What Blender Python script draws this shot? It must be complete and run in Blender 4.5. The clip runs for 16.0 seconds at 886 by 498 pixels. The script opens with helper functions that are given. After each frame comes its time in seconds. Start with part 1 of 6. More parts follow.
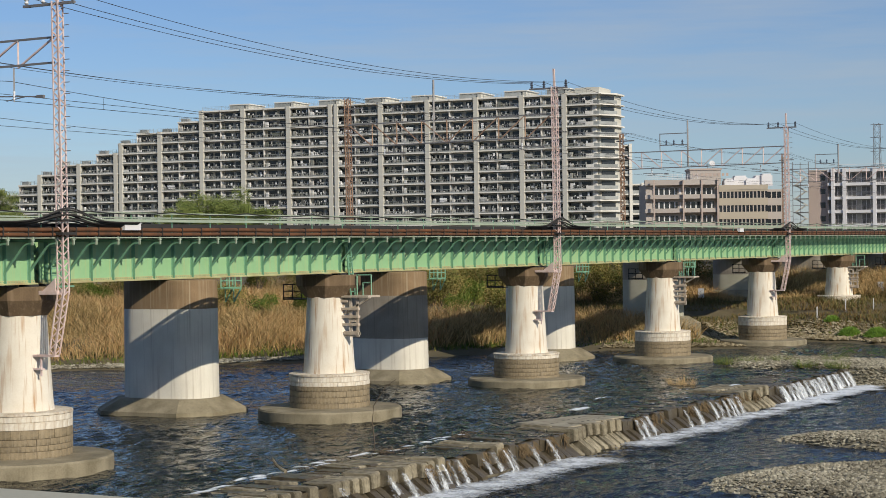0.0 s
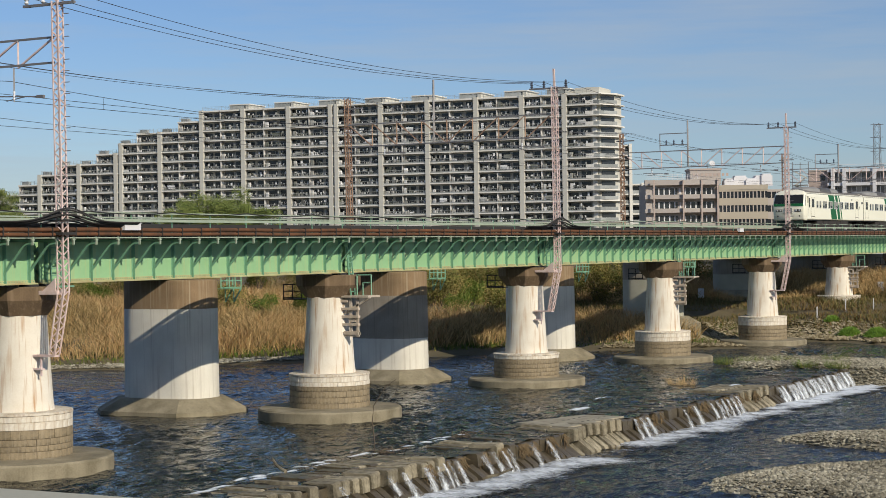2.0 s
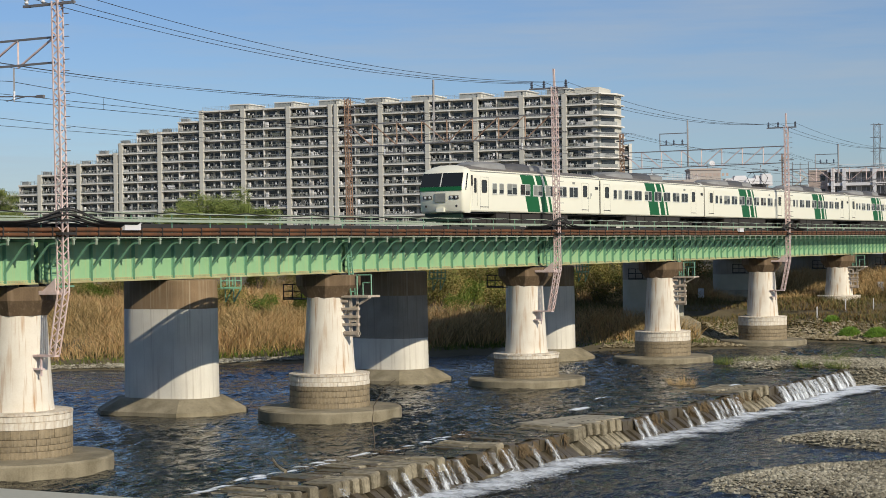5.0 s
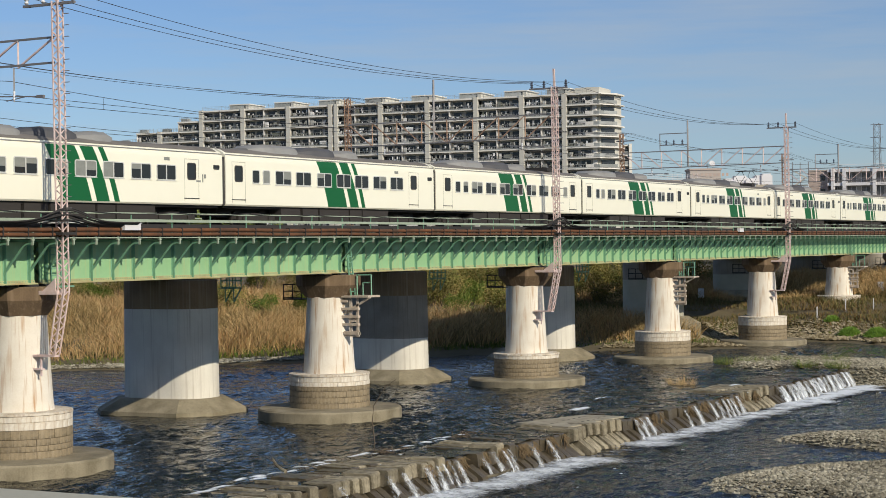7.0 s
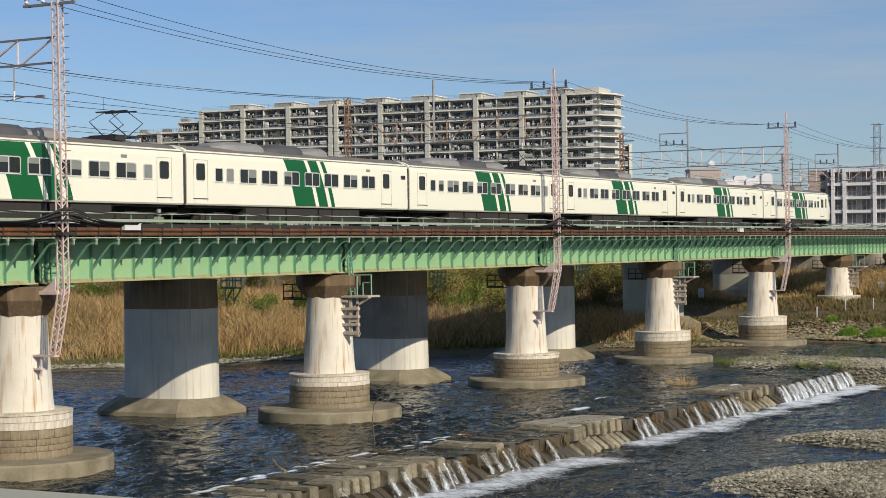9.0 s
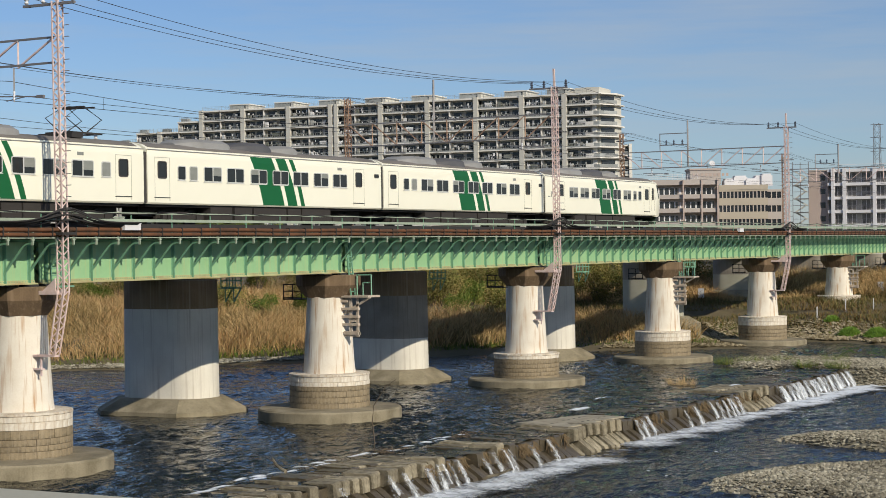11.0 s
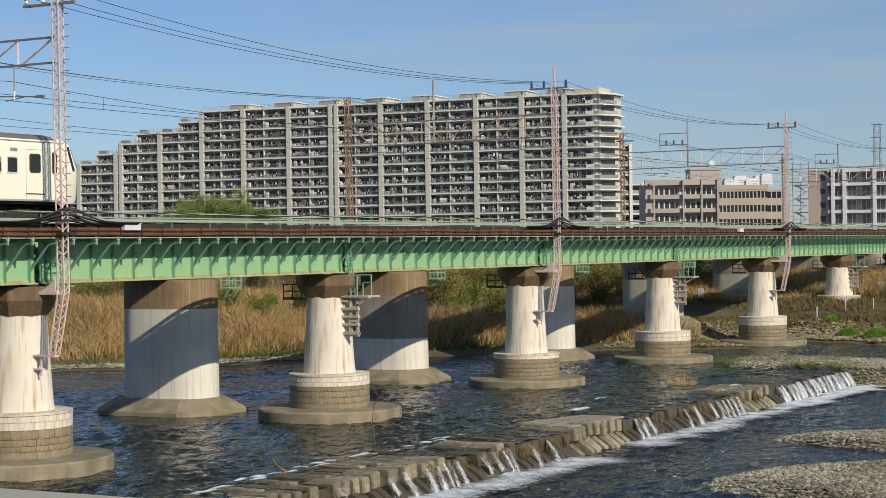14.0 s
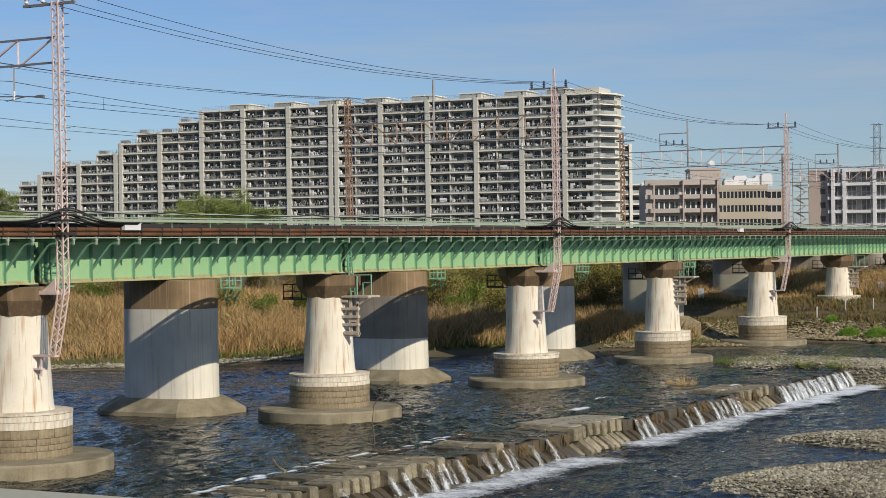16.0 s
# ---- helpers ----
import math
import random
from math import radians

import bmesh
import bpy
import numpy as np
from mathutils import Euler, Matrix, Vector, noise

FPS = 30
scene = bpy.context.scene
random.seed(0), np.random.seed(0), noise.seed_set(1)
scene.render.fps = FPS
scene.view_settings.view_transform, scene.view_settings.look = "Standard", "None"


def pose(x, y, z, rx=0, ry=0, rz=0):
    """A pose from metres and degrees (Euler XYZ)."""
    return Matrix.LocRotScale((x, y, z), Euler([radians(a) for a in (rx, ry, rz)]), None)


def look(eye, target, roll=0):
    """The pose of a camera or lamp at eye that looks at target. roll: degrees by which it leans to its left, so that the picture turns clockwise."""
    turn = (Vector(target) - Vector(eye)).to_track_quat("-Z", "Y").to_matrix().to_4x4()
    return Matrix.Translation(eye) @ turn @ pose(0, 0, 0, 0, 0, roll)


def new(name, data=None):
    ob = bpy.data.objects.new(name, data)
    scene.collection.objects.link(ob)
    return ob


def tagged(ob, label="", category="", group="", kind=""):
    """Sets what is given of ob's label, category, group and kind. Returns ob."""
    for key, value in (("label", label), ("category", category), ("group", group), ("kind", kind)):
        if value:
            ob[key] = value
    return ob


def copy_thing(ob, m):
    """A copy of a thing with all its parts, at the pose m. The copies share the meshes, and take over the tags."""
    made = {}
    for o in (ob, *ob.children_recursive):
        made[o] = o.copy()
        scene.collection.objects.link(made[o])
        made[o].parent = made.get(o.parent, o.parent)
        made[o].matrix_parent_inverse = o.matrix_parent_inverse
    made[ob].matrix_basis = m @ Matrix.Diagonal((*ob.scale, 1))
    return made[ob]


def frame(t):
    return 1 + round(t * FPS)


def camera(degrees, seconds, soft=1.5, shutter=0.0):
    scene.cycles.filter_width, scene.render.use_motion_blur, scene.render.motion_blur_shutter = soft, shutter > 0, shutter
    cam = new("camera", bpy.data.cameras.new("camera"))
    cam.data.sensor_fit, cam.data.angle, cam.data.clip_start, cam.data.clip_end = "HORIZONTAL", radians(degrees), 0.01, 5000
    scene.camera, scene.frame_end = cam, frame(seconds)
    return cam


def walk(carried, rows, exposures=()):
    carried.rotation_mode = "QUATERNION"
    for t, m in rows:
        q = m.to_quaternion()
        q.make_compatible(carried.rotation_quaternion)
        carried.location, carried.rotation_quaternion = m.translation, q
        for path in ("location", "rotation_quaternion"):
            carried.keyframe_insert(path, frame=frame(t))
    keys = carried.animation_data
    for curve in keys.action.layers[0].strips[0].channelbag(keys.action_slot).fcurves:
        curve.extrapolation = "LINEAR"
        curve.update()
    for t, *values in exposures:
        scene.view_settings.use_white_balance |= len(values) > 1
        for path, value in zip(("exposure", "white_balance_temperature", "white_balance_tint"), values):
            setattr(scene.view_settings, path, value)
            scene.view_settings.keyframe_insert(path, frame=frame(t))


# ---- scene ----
cam = camera(28.04, 16.0, soft=0.7)
EYE = (0.0, -49.3, 8.5)
VIEW = pose(*EYE, 90 - 0.055, 0, -61.34) @ pose(0, 0, 0, 0, 0, -0.8)
walk(cam, [(0, VIEW), (16.0, VIEW)])

# ---- light ----
SUN_EL, SUN_AZ = 27.7, 247.0
world = bpy.data.worlds.new("sky")
scene.world = world
world.use_nodes = True
wn, wl = world.node_tree.nodes, world.node_tree.links
sky = wn.new("ShaderNodeTexSky")
sky.sky_type, sky.sun_disc = "NISHITA", False
sky.sun_elevation, sky.sun_rotation = radians(SUN_EL), radians(90 - SUN_AZ)
sky.altitude, sky.air_density, sky.dust_density, sky.ozone_density = 50, 1.0, 0.3, 4.0
wn["Background"].inputs["Strength"].default_value = 0.0915
# thin high cloud in long wisps
wco, wmap, wnoise, wramp = wn.new("ShaderNodeTexCoord"), wn.new("ShaderNodeMapping"), wn.new("ShaderNodeTexNoise"), wn.new("ShaderNodeMapRange")
wmap.inputs["Scale"].default_value = (2.0, 2.0, 22.0)
wmap.inputs["Rotation"].default_value = (0.05, 0.06, 0.0)
wnoise.inputs["Scale"].default_value, wnoise.inputs["Detail"].default_value, wnoise.inputs["Roughness"].default_value = 1.6, 7, 0.6
wramp.inputs["From Min"].default_value, wramp.inputs["From Max"].default_value, wramp.inputs["To Max"].default_value = 0.42, 0.80, 0.72
wl.new(wco.outputs["Generated"], wmap.inputs["Vector"]), wl.new(wmap.outputs["Vector"], wnoise.inputs["Vector"]), wl.new(wnoise.outputs["Fac"], wramp.inputs["Value"])
wtint, wcloud = wn.new("ShaderNodeMix"), wn.new("ShaderNodeMix")
wtint.data_type, wtint.blend_type = "RGBA", "MULTIPLY"
wtint.inputs["Factor"].default_value, wtint.inputs["B"].default_value = 1.0, (0.88, 0.955, 1.15, 1)
wcloud.data_type = "RGBA"
wcloud.inputs["B"].default_value = (5.2, 5.9, 6.6, 1)
wl.new(sky.outputs["Color"], wtint.inputs["A"]), wl.new(wtint.outputs["Result"], wcloud.inputs["A"]), wl.new(wramp.outputs["Result"], wcloud.inputs["Factor"])
wl.new(wcloud.outputs["Result"], wn["Background"].inputs["Color"])
sun_data = bpy.data.lights.new("sun", "SUN")
sun_data.energy, sun_data.angle, sun_data.color = 4.5, radians(0.5), (1.0, 0.91, 0.75)
sun = new("sun", sun_data)
sx, sy, sz = (math.cos(radians(SUN_AZ)) * math.cos(radians(SUN_EL)), math.sin(radians(SUN_AZ)) * math.cos(radians(SUN_EL)), math.sin(radians(SUN_EL)))
sun.matrix_world = look((sx * 200, sy * 200, sz * 200), (0, 0, 0))
scene.view_settings.exposure = -0.19


# ---- materials ----
def surf(name, base, dark=None, rough=0.6, metal=0.0, scale=1.5, fine=18.0, amount=0.5, bump=0.15, streak=0.0, streak_col=None, per_object=0.0, stretch=(1, 1, 1), spec=0.5, bump_size=0.02):
    """Two scales of colour variation, fine relief and, where asked, streaks that run down."""
    m = bpy.data.materials.new(name)
    m.use_nodes = True
    n, l = m.node_tree.nodes, m.node_tree.links
    b = n["Principled BSDF"]
    b.inputs["Roughness"].default_value, b.inputs["Metallic"].default_value = rough, metal
    b.inputs["Specular IOR Level"].default_value = spec
    dark = dark or tuple(c * 0.6 for c in base)
    co = n.new("ShaderNodeTexCoord")
    mp = n.new("ShaderNodeMapping")
    mp.inputs["Scale"].default_value = stretch
    l.new(co.outputs["Object"], mp.inputs["Vector"])
    big, small = n.new("ShaderNodeTexNoise"), n.new("ShaderNodeTexNoise")
    big.inputs["Scale"].default_value, small.inputs["Scale"].default_value = scale, fine
    big.inputs["Detail"].default_value, small.inputs["Detail"].default_value = 5, 3
    for t in (big, small):
        l.new(mp.outputs["Vector"], t.inputs["Vector"])
    add = n.new("ShaderNodeMath")
    add.operation = "MULTIPLY_ADD"
    add.inputs[1].default_value = 0.35
    l.new(small.outputs["Fac"], add.inputs[0])
    l.new(big.outputs["Fac"], add.inputs[2])
    ramp = n.new("ShaderNodeMapRange")
    ramp.inputs["From Min"].default_value, ramp.inputs["From Max"].default_value = 0.45, 0.9
    ramp.inputs["To Max"].default_value = amount
    l.new(add.outputs[0], ramp.inputs["Value"])
    mix = n.new("ShaderNodeMix")
    mix.data_type = "RGBA"
    mix.inputs["A"].default_value, mix.inputs["B"].default_value = (*base, 1), (*dark, 1)
    l.new(ramp.outputs["Result"], mix.inputs["Factor"])
    out = mix.outputs["Result"]
    if streak:
        m2 = n.new("ShaderNodeMapping")
        m2.inputs["Scale"].default_value = (4.2, 4.2, 0.10)
        l.new(co.outputs["Object"], m2.inputs["Vector"])
        t3 = n.new("ShaderNodeTexNoise")
        t3.inputs["Scale"].default_value, t3.inputs["Detail"].default_value = 1.6, 6
        l.new(m2.outputs["Vector"], t3.inputs["Vector"])
        r3 = n.new("ShaderNodeMapRange")
        r3.inputs["From Min"].default_value, r3.inputs["From Max"].default_value, r3.inputs["To Max"].default_value = 0.52, 0.74, streak
        l.new(t3.outputs["Fac"], r3.inputs["Value"])
        mix3 = n.new("ShaderNodeMix")
        mix3.data_type = "RGBA"
        mix3.inputs["B"].default_value = (*(streak_col or dark), 1)
        l.new(out, mix3.inputs["A"])
        l.new(r3.outputs["Result"], mix3.inputs["Factor"])
        out = mix3.outputs["Result"]
    if per_object:
        info = n.new("ShaderNodeObjectInfo")
        r4 = n.new("ShaderNodeMapRange")
        r4.inputs["To Min"].default_value, r4.inputs["To Max"].default_value = 1 - per_object, 1 + per_object
        l.new(info.outputs["Random"], r4.inputs["Value"])
        hsv = n.new("ShaderNodeHueSaturation")
        l.new(r4.outputs["Result"], hsv.inputs["Value"])
        l.new(out, hsv.inputs["Color"])
        out = hsv.outputs["Color"]
    l.new(out, b.inputs["Base Color"])
    if bump:
        bp = n.new("ShaderNodeBump")
        bp.inputs["Strength"].default_value, bp.inputs["Distance"].default_value = bump, bump_size
        l.new(add.outputs[0], bp.inputs["Height"])
        l.new(bp.outputs["Normal"], b.inputs["Normal"])
    return m


def foliage(name, colors, rough=0.7, trans=0.15):
    """Leaf or blade colour that varies from island to island."""
    m = bpy.data.materials.new(name)
    m.use_nodes = True
    n, l = m.node_tree.nodes, m.node_tree.links
    b = n["Principled BSDF"]
    b.inputs["Roughness"].default_value = rough
    b.inputs["Specular IOR Level"].default_value = 0.2
    geo = n.new("ShaderNodeNewGeometry")
    co = n.new("ShaderNodeTexCoord")
    tex = n.new("ShaderNodeTexNoise")
    tex.inputs["Scale"].default_value, tex.inputs["Detail"].default_value = 0.14, 4
    l.new(co.outputs["Object"], tex.inputs["Vector"])
    mad = n.new("ShaderNodeMath")
    mad.operation = "MULTIPLY_ADD"
    mad.inputs[1].default_value, mad.inputs[2].default_value = 0.6, -0.3
    l.new(geo.outputs["Random Per Island"], mad.inputs[0])
    ad = n.new("ShaderNodeMath")
    l.new(mad.outputs[0], ad.inputs[0])
    l.new(tex.outputs["Fac"], ad.inputs[1])
    ramp = n.new("ShaderNodeValToRGB")
    el = ramp.color_ramp.elements
    while len(el) < len(colors):
        el.new(0.5)
    for i, c in enumerate(colors):
        el[i].position = 0.22 + 0.56 * i / (len(colors) - 1)
        el[i].color = (*c, 1)
    l.new(ad.outputs[0], ramp.inputs["Fac"])
    l.new(ramp.outputs["Color"], b.inputs["Base Color"])
    return m


def glass(name, tint=(0.02, 0.025, 0.03), rough=0.05):
    m = bpy.data.materials.new(name)
    m.use_nodes = True
    b = m.node_tree.nodes["Principled BSDF"]
    b.inputs["Base Color"].default_value, b.inputs["Roughness"].default_value = (*tint, 1), rough
    b.inputs["IOR"].default_value = 1.5
    return m


def water(name, deep, tone, size, strength):
    m = bpy.data.materials.new(name)
    m.use_nodes = True
    n, l = m.node_tree.nodes, m.node_tree.links
    b = n["Principled BSDF"]
    b.inputs["IOR"].default_value, b.inputs["Specular IOR Level"].default_value = 1.333, 0.24
    co = n.new("ShaderNodeTexCoord")
    hs = []
    for sc, st, det, amp in ((0.30 * size, (0.6, 1.0, 1), 3, 0.9), (1.1 * size, (0.55, 1.0, 1), 4, 0.7), (3.4 * size, (0.7, 1, 1), 3, 0.12)):
        mp = n.new("ShaderNodeMapping")
        mp.inputs["Scale"].default_value = st
        l.new(co.outputs["Object"], mp.inputs["Vector"])
        t = n.new("ShaderNodeTexNoise")
        t.inputs["Scale"].default_value, t.inputs["Detail"].default_value, t.inputs["Distortion"].default_value = sc, det, 0.6
        l.new(mp.outputs["Vector"], t.inputs["Vector"])
        k = n.new("ShaderNodeMath")
        k.operation = "MULTIPLY"
        k.inputs[1].default_value = amp
        l.new(t.outputs["Fac"], k.inputs[0])
        hs.append(k)
    s1, s2 = n.new("ShaderNodeMath"), n.new("ShaderNodeMath")
    l.new(hs[0].outputs[0], s1.inputs[0]), l.new(hs[1].outputs[0], s1.inputs[1])
    l.new(s1.outputs[0], s2.inputs[0]), l.new(hs[2].outputs[0], s2.inputs[1])
    bp = n.new("ShaderNodeBump")
    bp.inputs["Strength"].default_value, bp.inputs["Distance"].default_value = strength, 1.15
    l.new(s2.outputs[0], bp.inputs["Height"])
    l.new(bp.outputs["Normal"], b.inputs["Normal"])
    mix = n.new("ShaderNodeMix")
    mix.data_type = "RGBA"
    mix.inputs["A"].default_value, mix.inputs["B"].default_value = (*deep, 1), (*tone, 1)
    l.new(hs[0].outputs[0], mix.inputs["Factor"])
    l.new(mix.outputs["Result"], b.inputs["Base Color"])
    b.inputs["Roughness"].default_value = 0.04
    return m


def foam_mat(name, stretch, cover, scale=2.2):
    """White water: broken up by noise, open between."""
    m = bpy.data.materials.new(name)
    m.use_nodes = True
    n, l = m.node_tree.nodes, m.node_tree.links
    b = n["Principled BSDF"]
    b.inputs["Base Color"].default_value, b.inputs["Roughness"].default_value = (0.82, 0.86, 0.88, 1), 0.5
    co, mp, t = n.new("ShaderNodeTexCoord"), n.new("ShaderNodeMapping"), n.new("ShaderNodeTexNoise")
    mp.inputs["Scale"].default_value = stretch
    t.inputs["Scale"].default_value, t.inputs["Detail"].default_value, t.inputs["Roughness"].default_value, t.inputs["Distortion"].default_value = scale, 9, 0.68, 0.5
    l.new(co.outputs["Object"], mp.inputs["Vector"]), l.new(mp.outputs["Vector"], t.inputs["Vector"])
    at = n.new("ShaderNodeAttribute")
    at.attribute_name = "cover"
    ad = n.new("ShaderNodeMath")
    l.new(t.outputs["Fac"], ad.inputs[0]), l.new(at.outputs["Fac"], ad.inputs[1])
    r = n.new("ShaderNodeMapRange")
    r.inputs["From Min"].default_value, r.inputs["From Max"].default_value = 1.0 - cover, 1.34 - cover
    l.new(ad.outputs[0], r.inputs["Value"])
    l.new(r.outputs["Result"], b.inputs["Alpha"])
    return m


M_PIER = surf("pier_whitewash", (0.80, 0.755, 0.65), (0.58, 0.49, 0.37), 0.85, scale=0.8, amount=0.6, streak=0.85, streak_col=(0.42, 0.225, 0.09), bump=0.25)
M_CAP = surf("pier_cap_brown", (0.20, 0.135, 0.075), (0.09, 0.06, 0.035), 0.9, scale=1.0, amount=0.8, streak=0.6, streak_col=(0.32, 0.23, 0.15))
M_FARPIER = surf("concrete_pale", (0.78, 0.745, 0.65), (0.45, 0.41, 0.34), 0.85, scale=0.5, amount=0.5, streak=0.5, streak_col=(0.30, 0.24, 0.18))
M_FARGRIME = surf("concrete_grimy", (0.37, 0.33, 0.275), (0.19, 0.165, 0.13), 0.9, scale=0.6, amount=0.8, streak=0.7, streak_col=(0.16, 0.13, 0.10))
M_FARCAP = surf("concrete_rusted", (0.30, 0.205, 0.115), (0.16, 0.105, 0.06), 0.9, scale=0.9, amount=0.8, streak=0.9, streak_col=(0.38, 0.31, 0.21))
M_DRUMWHITE = surf("whitewashed_masonry", (0.78, 0.73, 0.62), (0.46, 0.36, 0.24), 0.9, scale=2.4, amount=0.8, streak=0.7, streak_col=(0.34, 0.20, 0.10), per_object=0.05)
M_DRUM = surf("wet_masonry", (0.31, 0.245, 0.15), (0.11, 0.085, 0.05), 0.75, scale=2.6, amount=1.0, streak=0.6, streak_col=(0.38, 0.32, 0.23), per_object=0.10, bump=0.5)
M_DISC = surf("footing_concrete", (0.36, 0.31, 0.21), (0.15, 0.125, 0.075), 0.85, scale=0.9, amount=0.95, bump=0.4, streak=0.4)
M_GREEN = surf("mint_paint", (0.31, 0.53, 0.275), (0.21, 0.40, 0.205), 0.5, scale=0.6, fine=5, amount=0.5, streak=0.5, streak_col=(0.45, 0.42, 0.20), bump=0.05)
M_GREENPART = surf("mint_paint_weathered", (0.19, 0.385, 0.255), (0.12, 0.26, 0.165), 0.55, scale=1.5, amount=0.6, bump=0.05)
M_GREENRUST = surf("mint_paint_rusting", (0.46, 0.50, 0.26), (0.34, 0.24, 0.12), 0.6, scale=1.1, fine=6, amount=0.9, bump=0.1)
M_CURTAINED = surf("curtained_glass", (0.22, 0.21, 0.20), (0.08, 0.08, 0.085), 0.15, scale=0.45, fine=3, amount=0.95, bump=0)
M_ROOT = surf("dead_root", (0.20, 0.14, 0.07), (0.08, 0.055, 0.03), 0.9, bump=0)
M_RAILING = surf("pale_green_rail", (0.36, 0.43, 0.33), (0.22, 0.25, 0.18), 0.55, scale=2, amount=0.5, bump=0)
M_RUST = surf("rusty_pipe", (0.18, 0.07, 0.026), (0.05, 0.03, 0.018), 0.85, scale=1.2, fine=8, amount=0.9, bump=0.1)
# grimy dark parts, and the shade painted onto the pier baskets
M_DARK = surf("dark_grime_and_shade", (0.035, 0.032, 0.03), (0.02, 0.02, 0.02), 0.85, scale=2, amount=0.5, bump=0.05)
M_SLEEPER = surf("sleeper_timber", (0.07, 0.05, 0.035), (0.035, 0.028, 0.02), 0.9, scale=4, amount=0.6)
M_STEEL = surf("rail_steel", (0.20, 0.13, 0.09), (0.12, 0.07, 0.05), 0.5, 0.6, scale=3)
M_MAST = surf("faded_pink_paint", (0.77, 0.63, 0.60), (0.55, 0.36, 0.30), 0.65, scale=2.5, amount=0.7, bump=0.05)
M_MASTRUST = surf("rust_orange_steel", (0.44, 0.29, 0.20), (0.27, 0.15, 0.09), 0.75, scale=2.5, amount=0.8, bump=0.05)
M_BEAM = surf("galvanised_grey", (0.25, 0.24, 0.24), (0.16, 0.15, 0.15), 0.55, 0.3, scale=3, amount=0.5, bump=0.03)
M_WIRE = surf("wire_dark", (0.06, 0.06, 0.07), None, 0.6, 0.2, bump=0)
M_INSUL = surf("insulator_white", (0.75, 0.76, 0.78), (0.6, 0.6, 0.62), 0.25, bump=0)
M_INSULDARK = surf("insulator_dark", (0.10, 0.12, 0.16), (0.05, 0.06, 0.08), 0.2, bump=0)
M_CREAM = surf("cream_paint", (0.88, 0.855, 0.70), (0.82, 0.79, 0.64), 0.32, scale=0.4, fine=3, amount=0.4, bump=0)
M_TGREEN = surf("train_green", (0.006, 0.115, 0.032), (0.005, 0.095, 0.026), 0.45, scale=0.4, fine=3, amount=0.4, bump=0)
M_ROOF = surf("roof_grey", (0.21, 0.19, 0.165), (0.12, 0.11, 0.095), 0.8, scale=0.7, amount=0.7, bump=0.1)
M_ACLIGHT = surf("cooler_pale_grey", (0.30, 0.30, 0.29), (0.17, 0.165, 0.155), 0.75, scale=0.8, amount=0.6)
M_ACDARK = surf("cooler_dark_grey", (0.10, 0.10, 0.105), (0.05, 0.05, 0.055), 0.7, scale=0.8, amount=0.6)
M_ALU = surf("window_aluminium", (0.62, 0.62, 0.58), (0.5, 0.5, 0.47), 0.4, 0.0, bump=0)
M_GLASS = glass("train_glass", (0.02, 0.022, 0.022))
M_CURTAIN = surf("blind_grey", (0.28, 0.29, 0.26), (0.14, 0.145, 0.13), 0.5, scale=3, fine=20, bump=0)
M_SEAM = surf("door_seam_grey", (0.50, 0.48, 0.40), None, 0.6, bump=0)
M_GANGWAY = surf("gangway_rubber", (0.055, 0.05, 0.047), None, 0.8, scale=3)
M_UNDER = surf("underframe_grime", (0.038, 0.033, 0.029), (0.025, 0.022, 0.02), 0.8, scale=2)
M_SKIRT = surf("skirt_green", (0.012, 0.035, 0.018), None, 0.6, scale=2, bump=0)
M_LAMP = surf("headlight_glass", (0.6, 0.62, 0.6), None, 0.1, bump=0)
M_APT = surf("apartment_concrete", (0.58, 0.565, 0.50), (0.49, 0.475, 0.42), 0.85, scale=0.08, fine=0.8, amount=0.5, bump=0)
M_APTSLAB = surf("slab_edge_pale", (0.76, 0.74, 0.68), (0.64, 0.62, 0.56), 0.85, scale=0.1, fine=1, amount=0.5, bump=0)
# darker copy of the apartment concrete: shade behind the balconies put into the colour
M_APTWALL = surf("apartment_recess_shade", (0.40, 0.39, 0.36), (0.28, 0.27, 0.25), 0.85, scale=0.2, amount=0.5, bump=0)
M_APTGLASS = glass("apartment_glass", (0.03, 0.035, 0.04), 0.08)
M_RAILPANEL = surf("balcony_panel", (0.36, 0.375, 0.36), (0.22, 0.23, 0.22), 0.4, scale=0.5, fine=4, amount=0.7, bump=0, per_object=0.25)
M_PARTITION = surf("partition_white", (0.62, 0.60, 0.57), None, 0.8, scale=1, bump=0, per_object=0.2)
M_TAN = surf("tan_tile", (0.44, 0.385, 0.30), (0.37, 0.32, 0.25), 0.8, scale=0.2, fine=3, amount=0.5, bump=0)
M_PINKTAN = surf("pinkish_wall", (0.45, 0.40, 0.36), (0.36, 0.32, 0.29), 0.8, scale=0.2, fine=3, amount=0.5, bump=0)
M_BROWNWALL = surf("brown_wall", (0.46, 0.37, 0.32), (0.39, 0.31, 0.27), 0.8, scale=0.2, fine=3, amount=0.5, bump=0)
M_WHITEFRAME = surf("white_frame", (0.70, 0.69, 0.70), (0.58, 0.57, 0.58), 0.8, scale=0.3, amount=0.5, bump=0)
M_BLOCK = surf("weir_concrete", (0.37, 0.32, 0.22), (0.085, 0.07, 0.04), 0.85, scale=2.6, fine=14, amount=1.0, bump=0.6, per_object=0.32)
M_SLAB = surf("pale_slab", (0.42, 0.375, 0.28), (0.22, 0.19, 0.13), 0.85, scale=1.4, amount=0.8, bump=0.4)
M_WEIRBED = surf("weir_wet", (0.13, 0.105, 0.065), (0.045, 0.037, 0.026), 0.35, scale=2.4, amount=0.8, bump=0.5, bump_size=0.08)
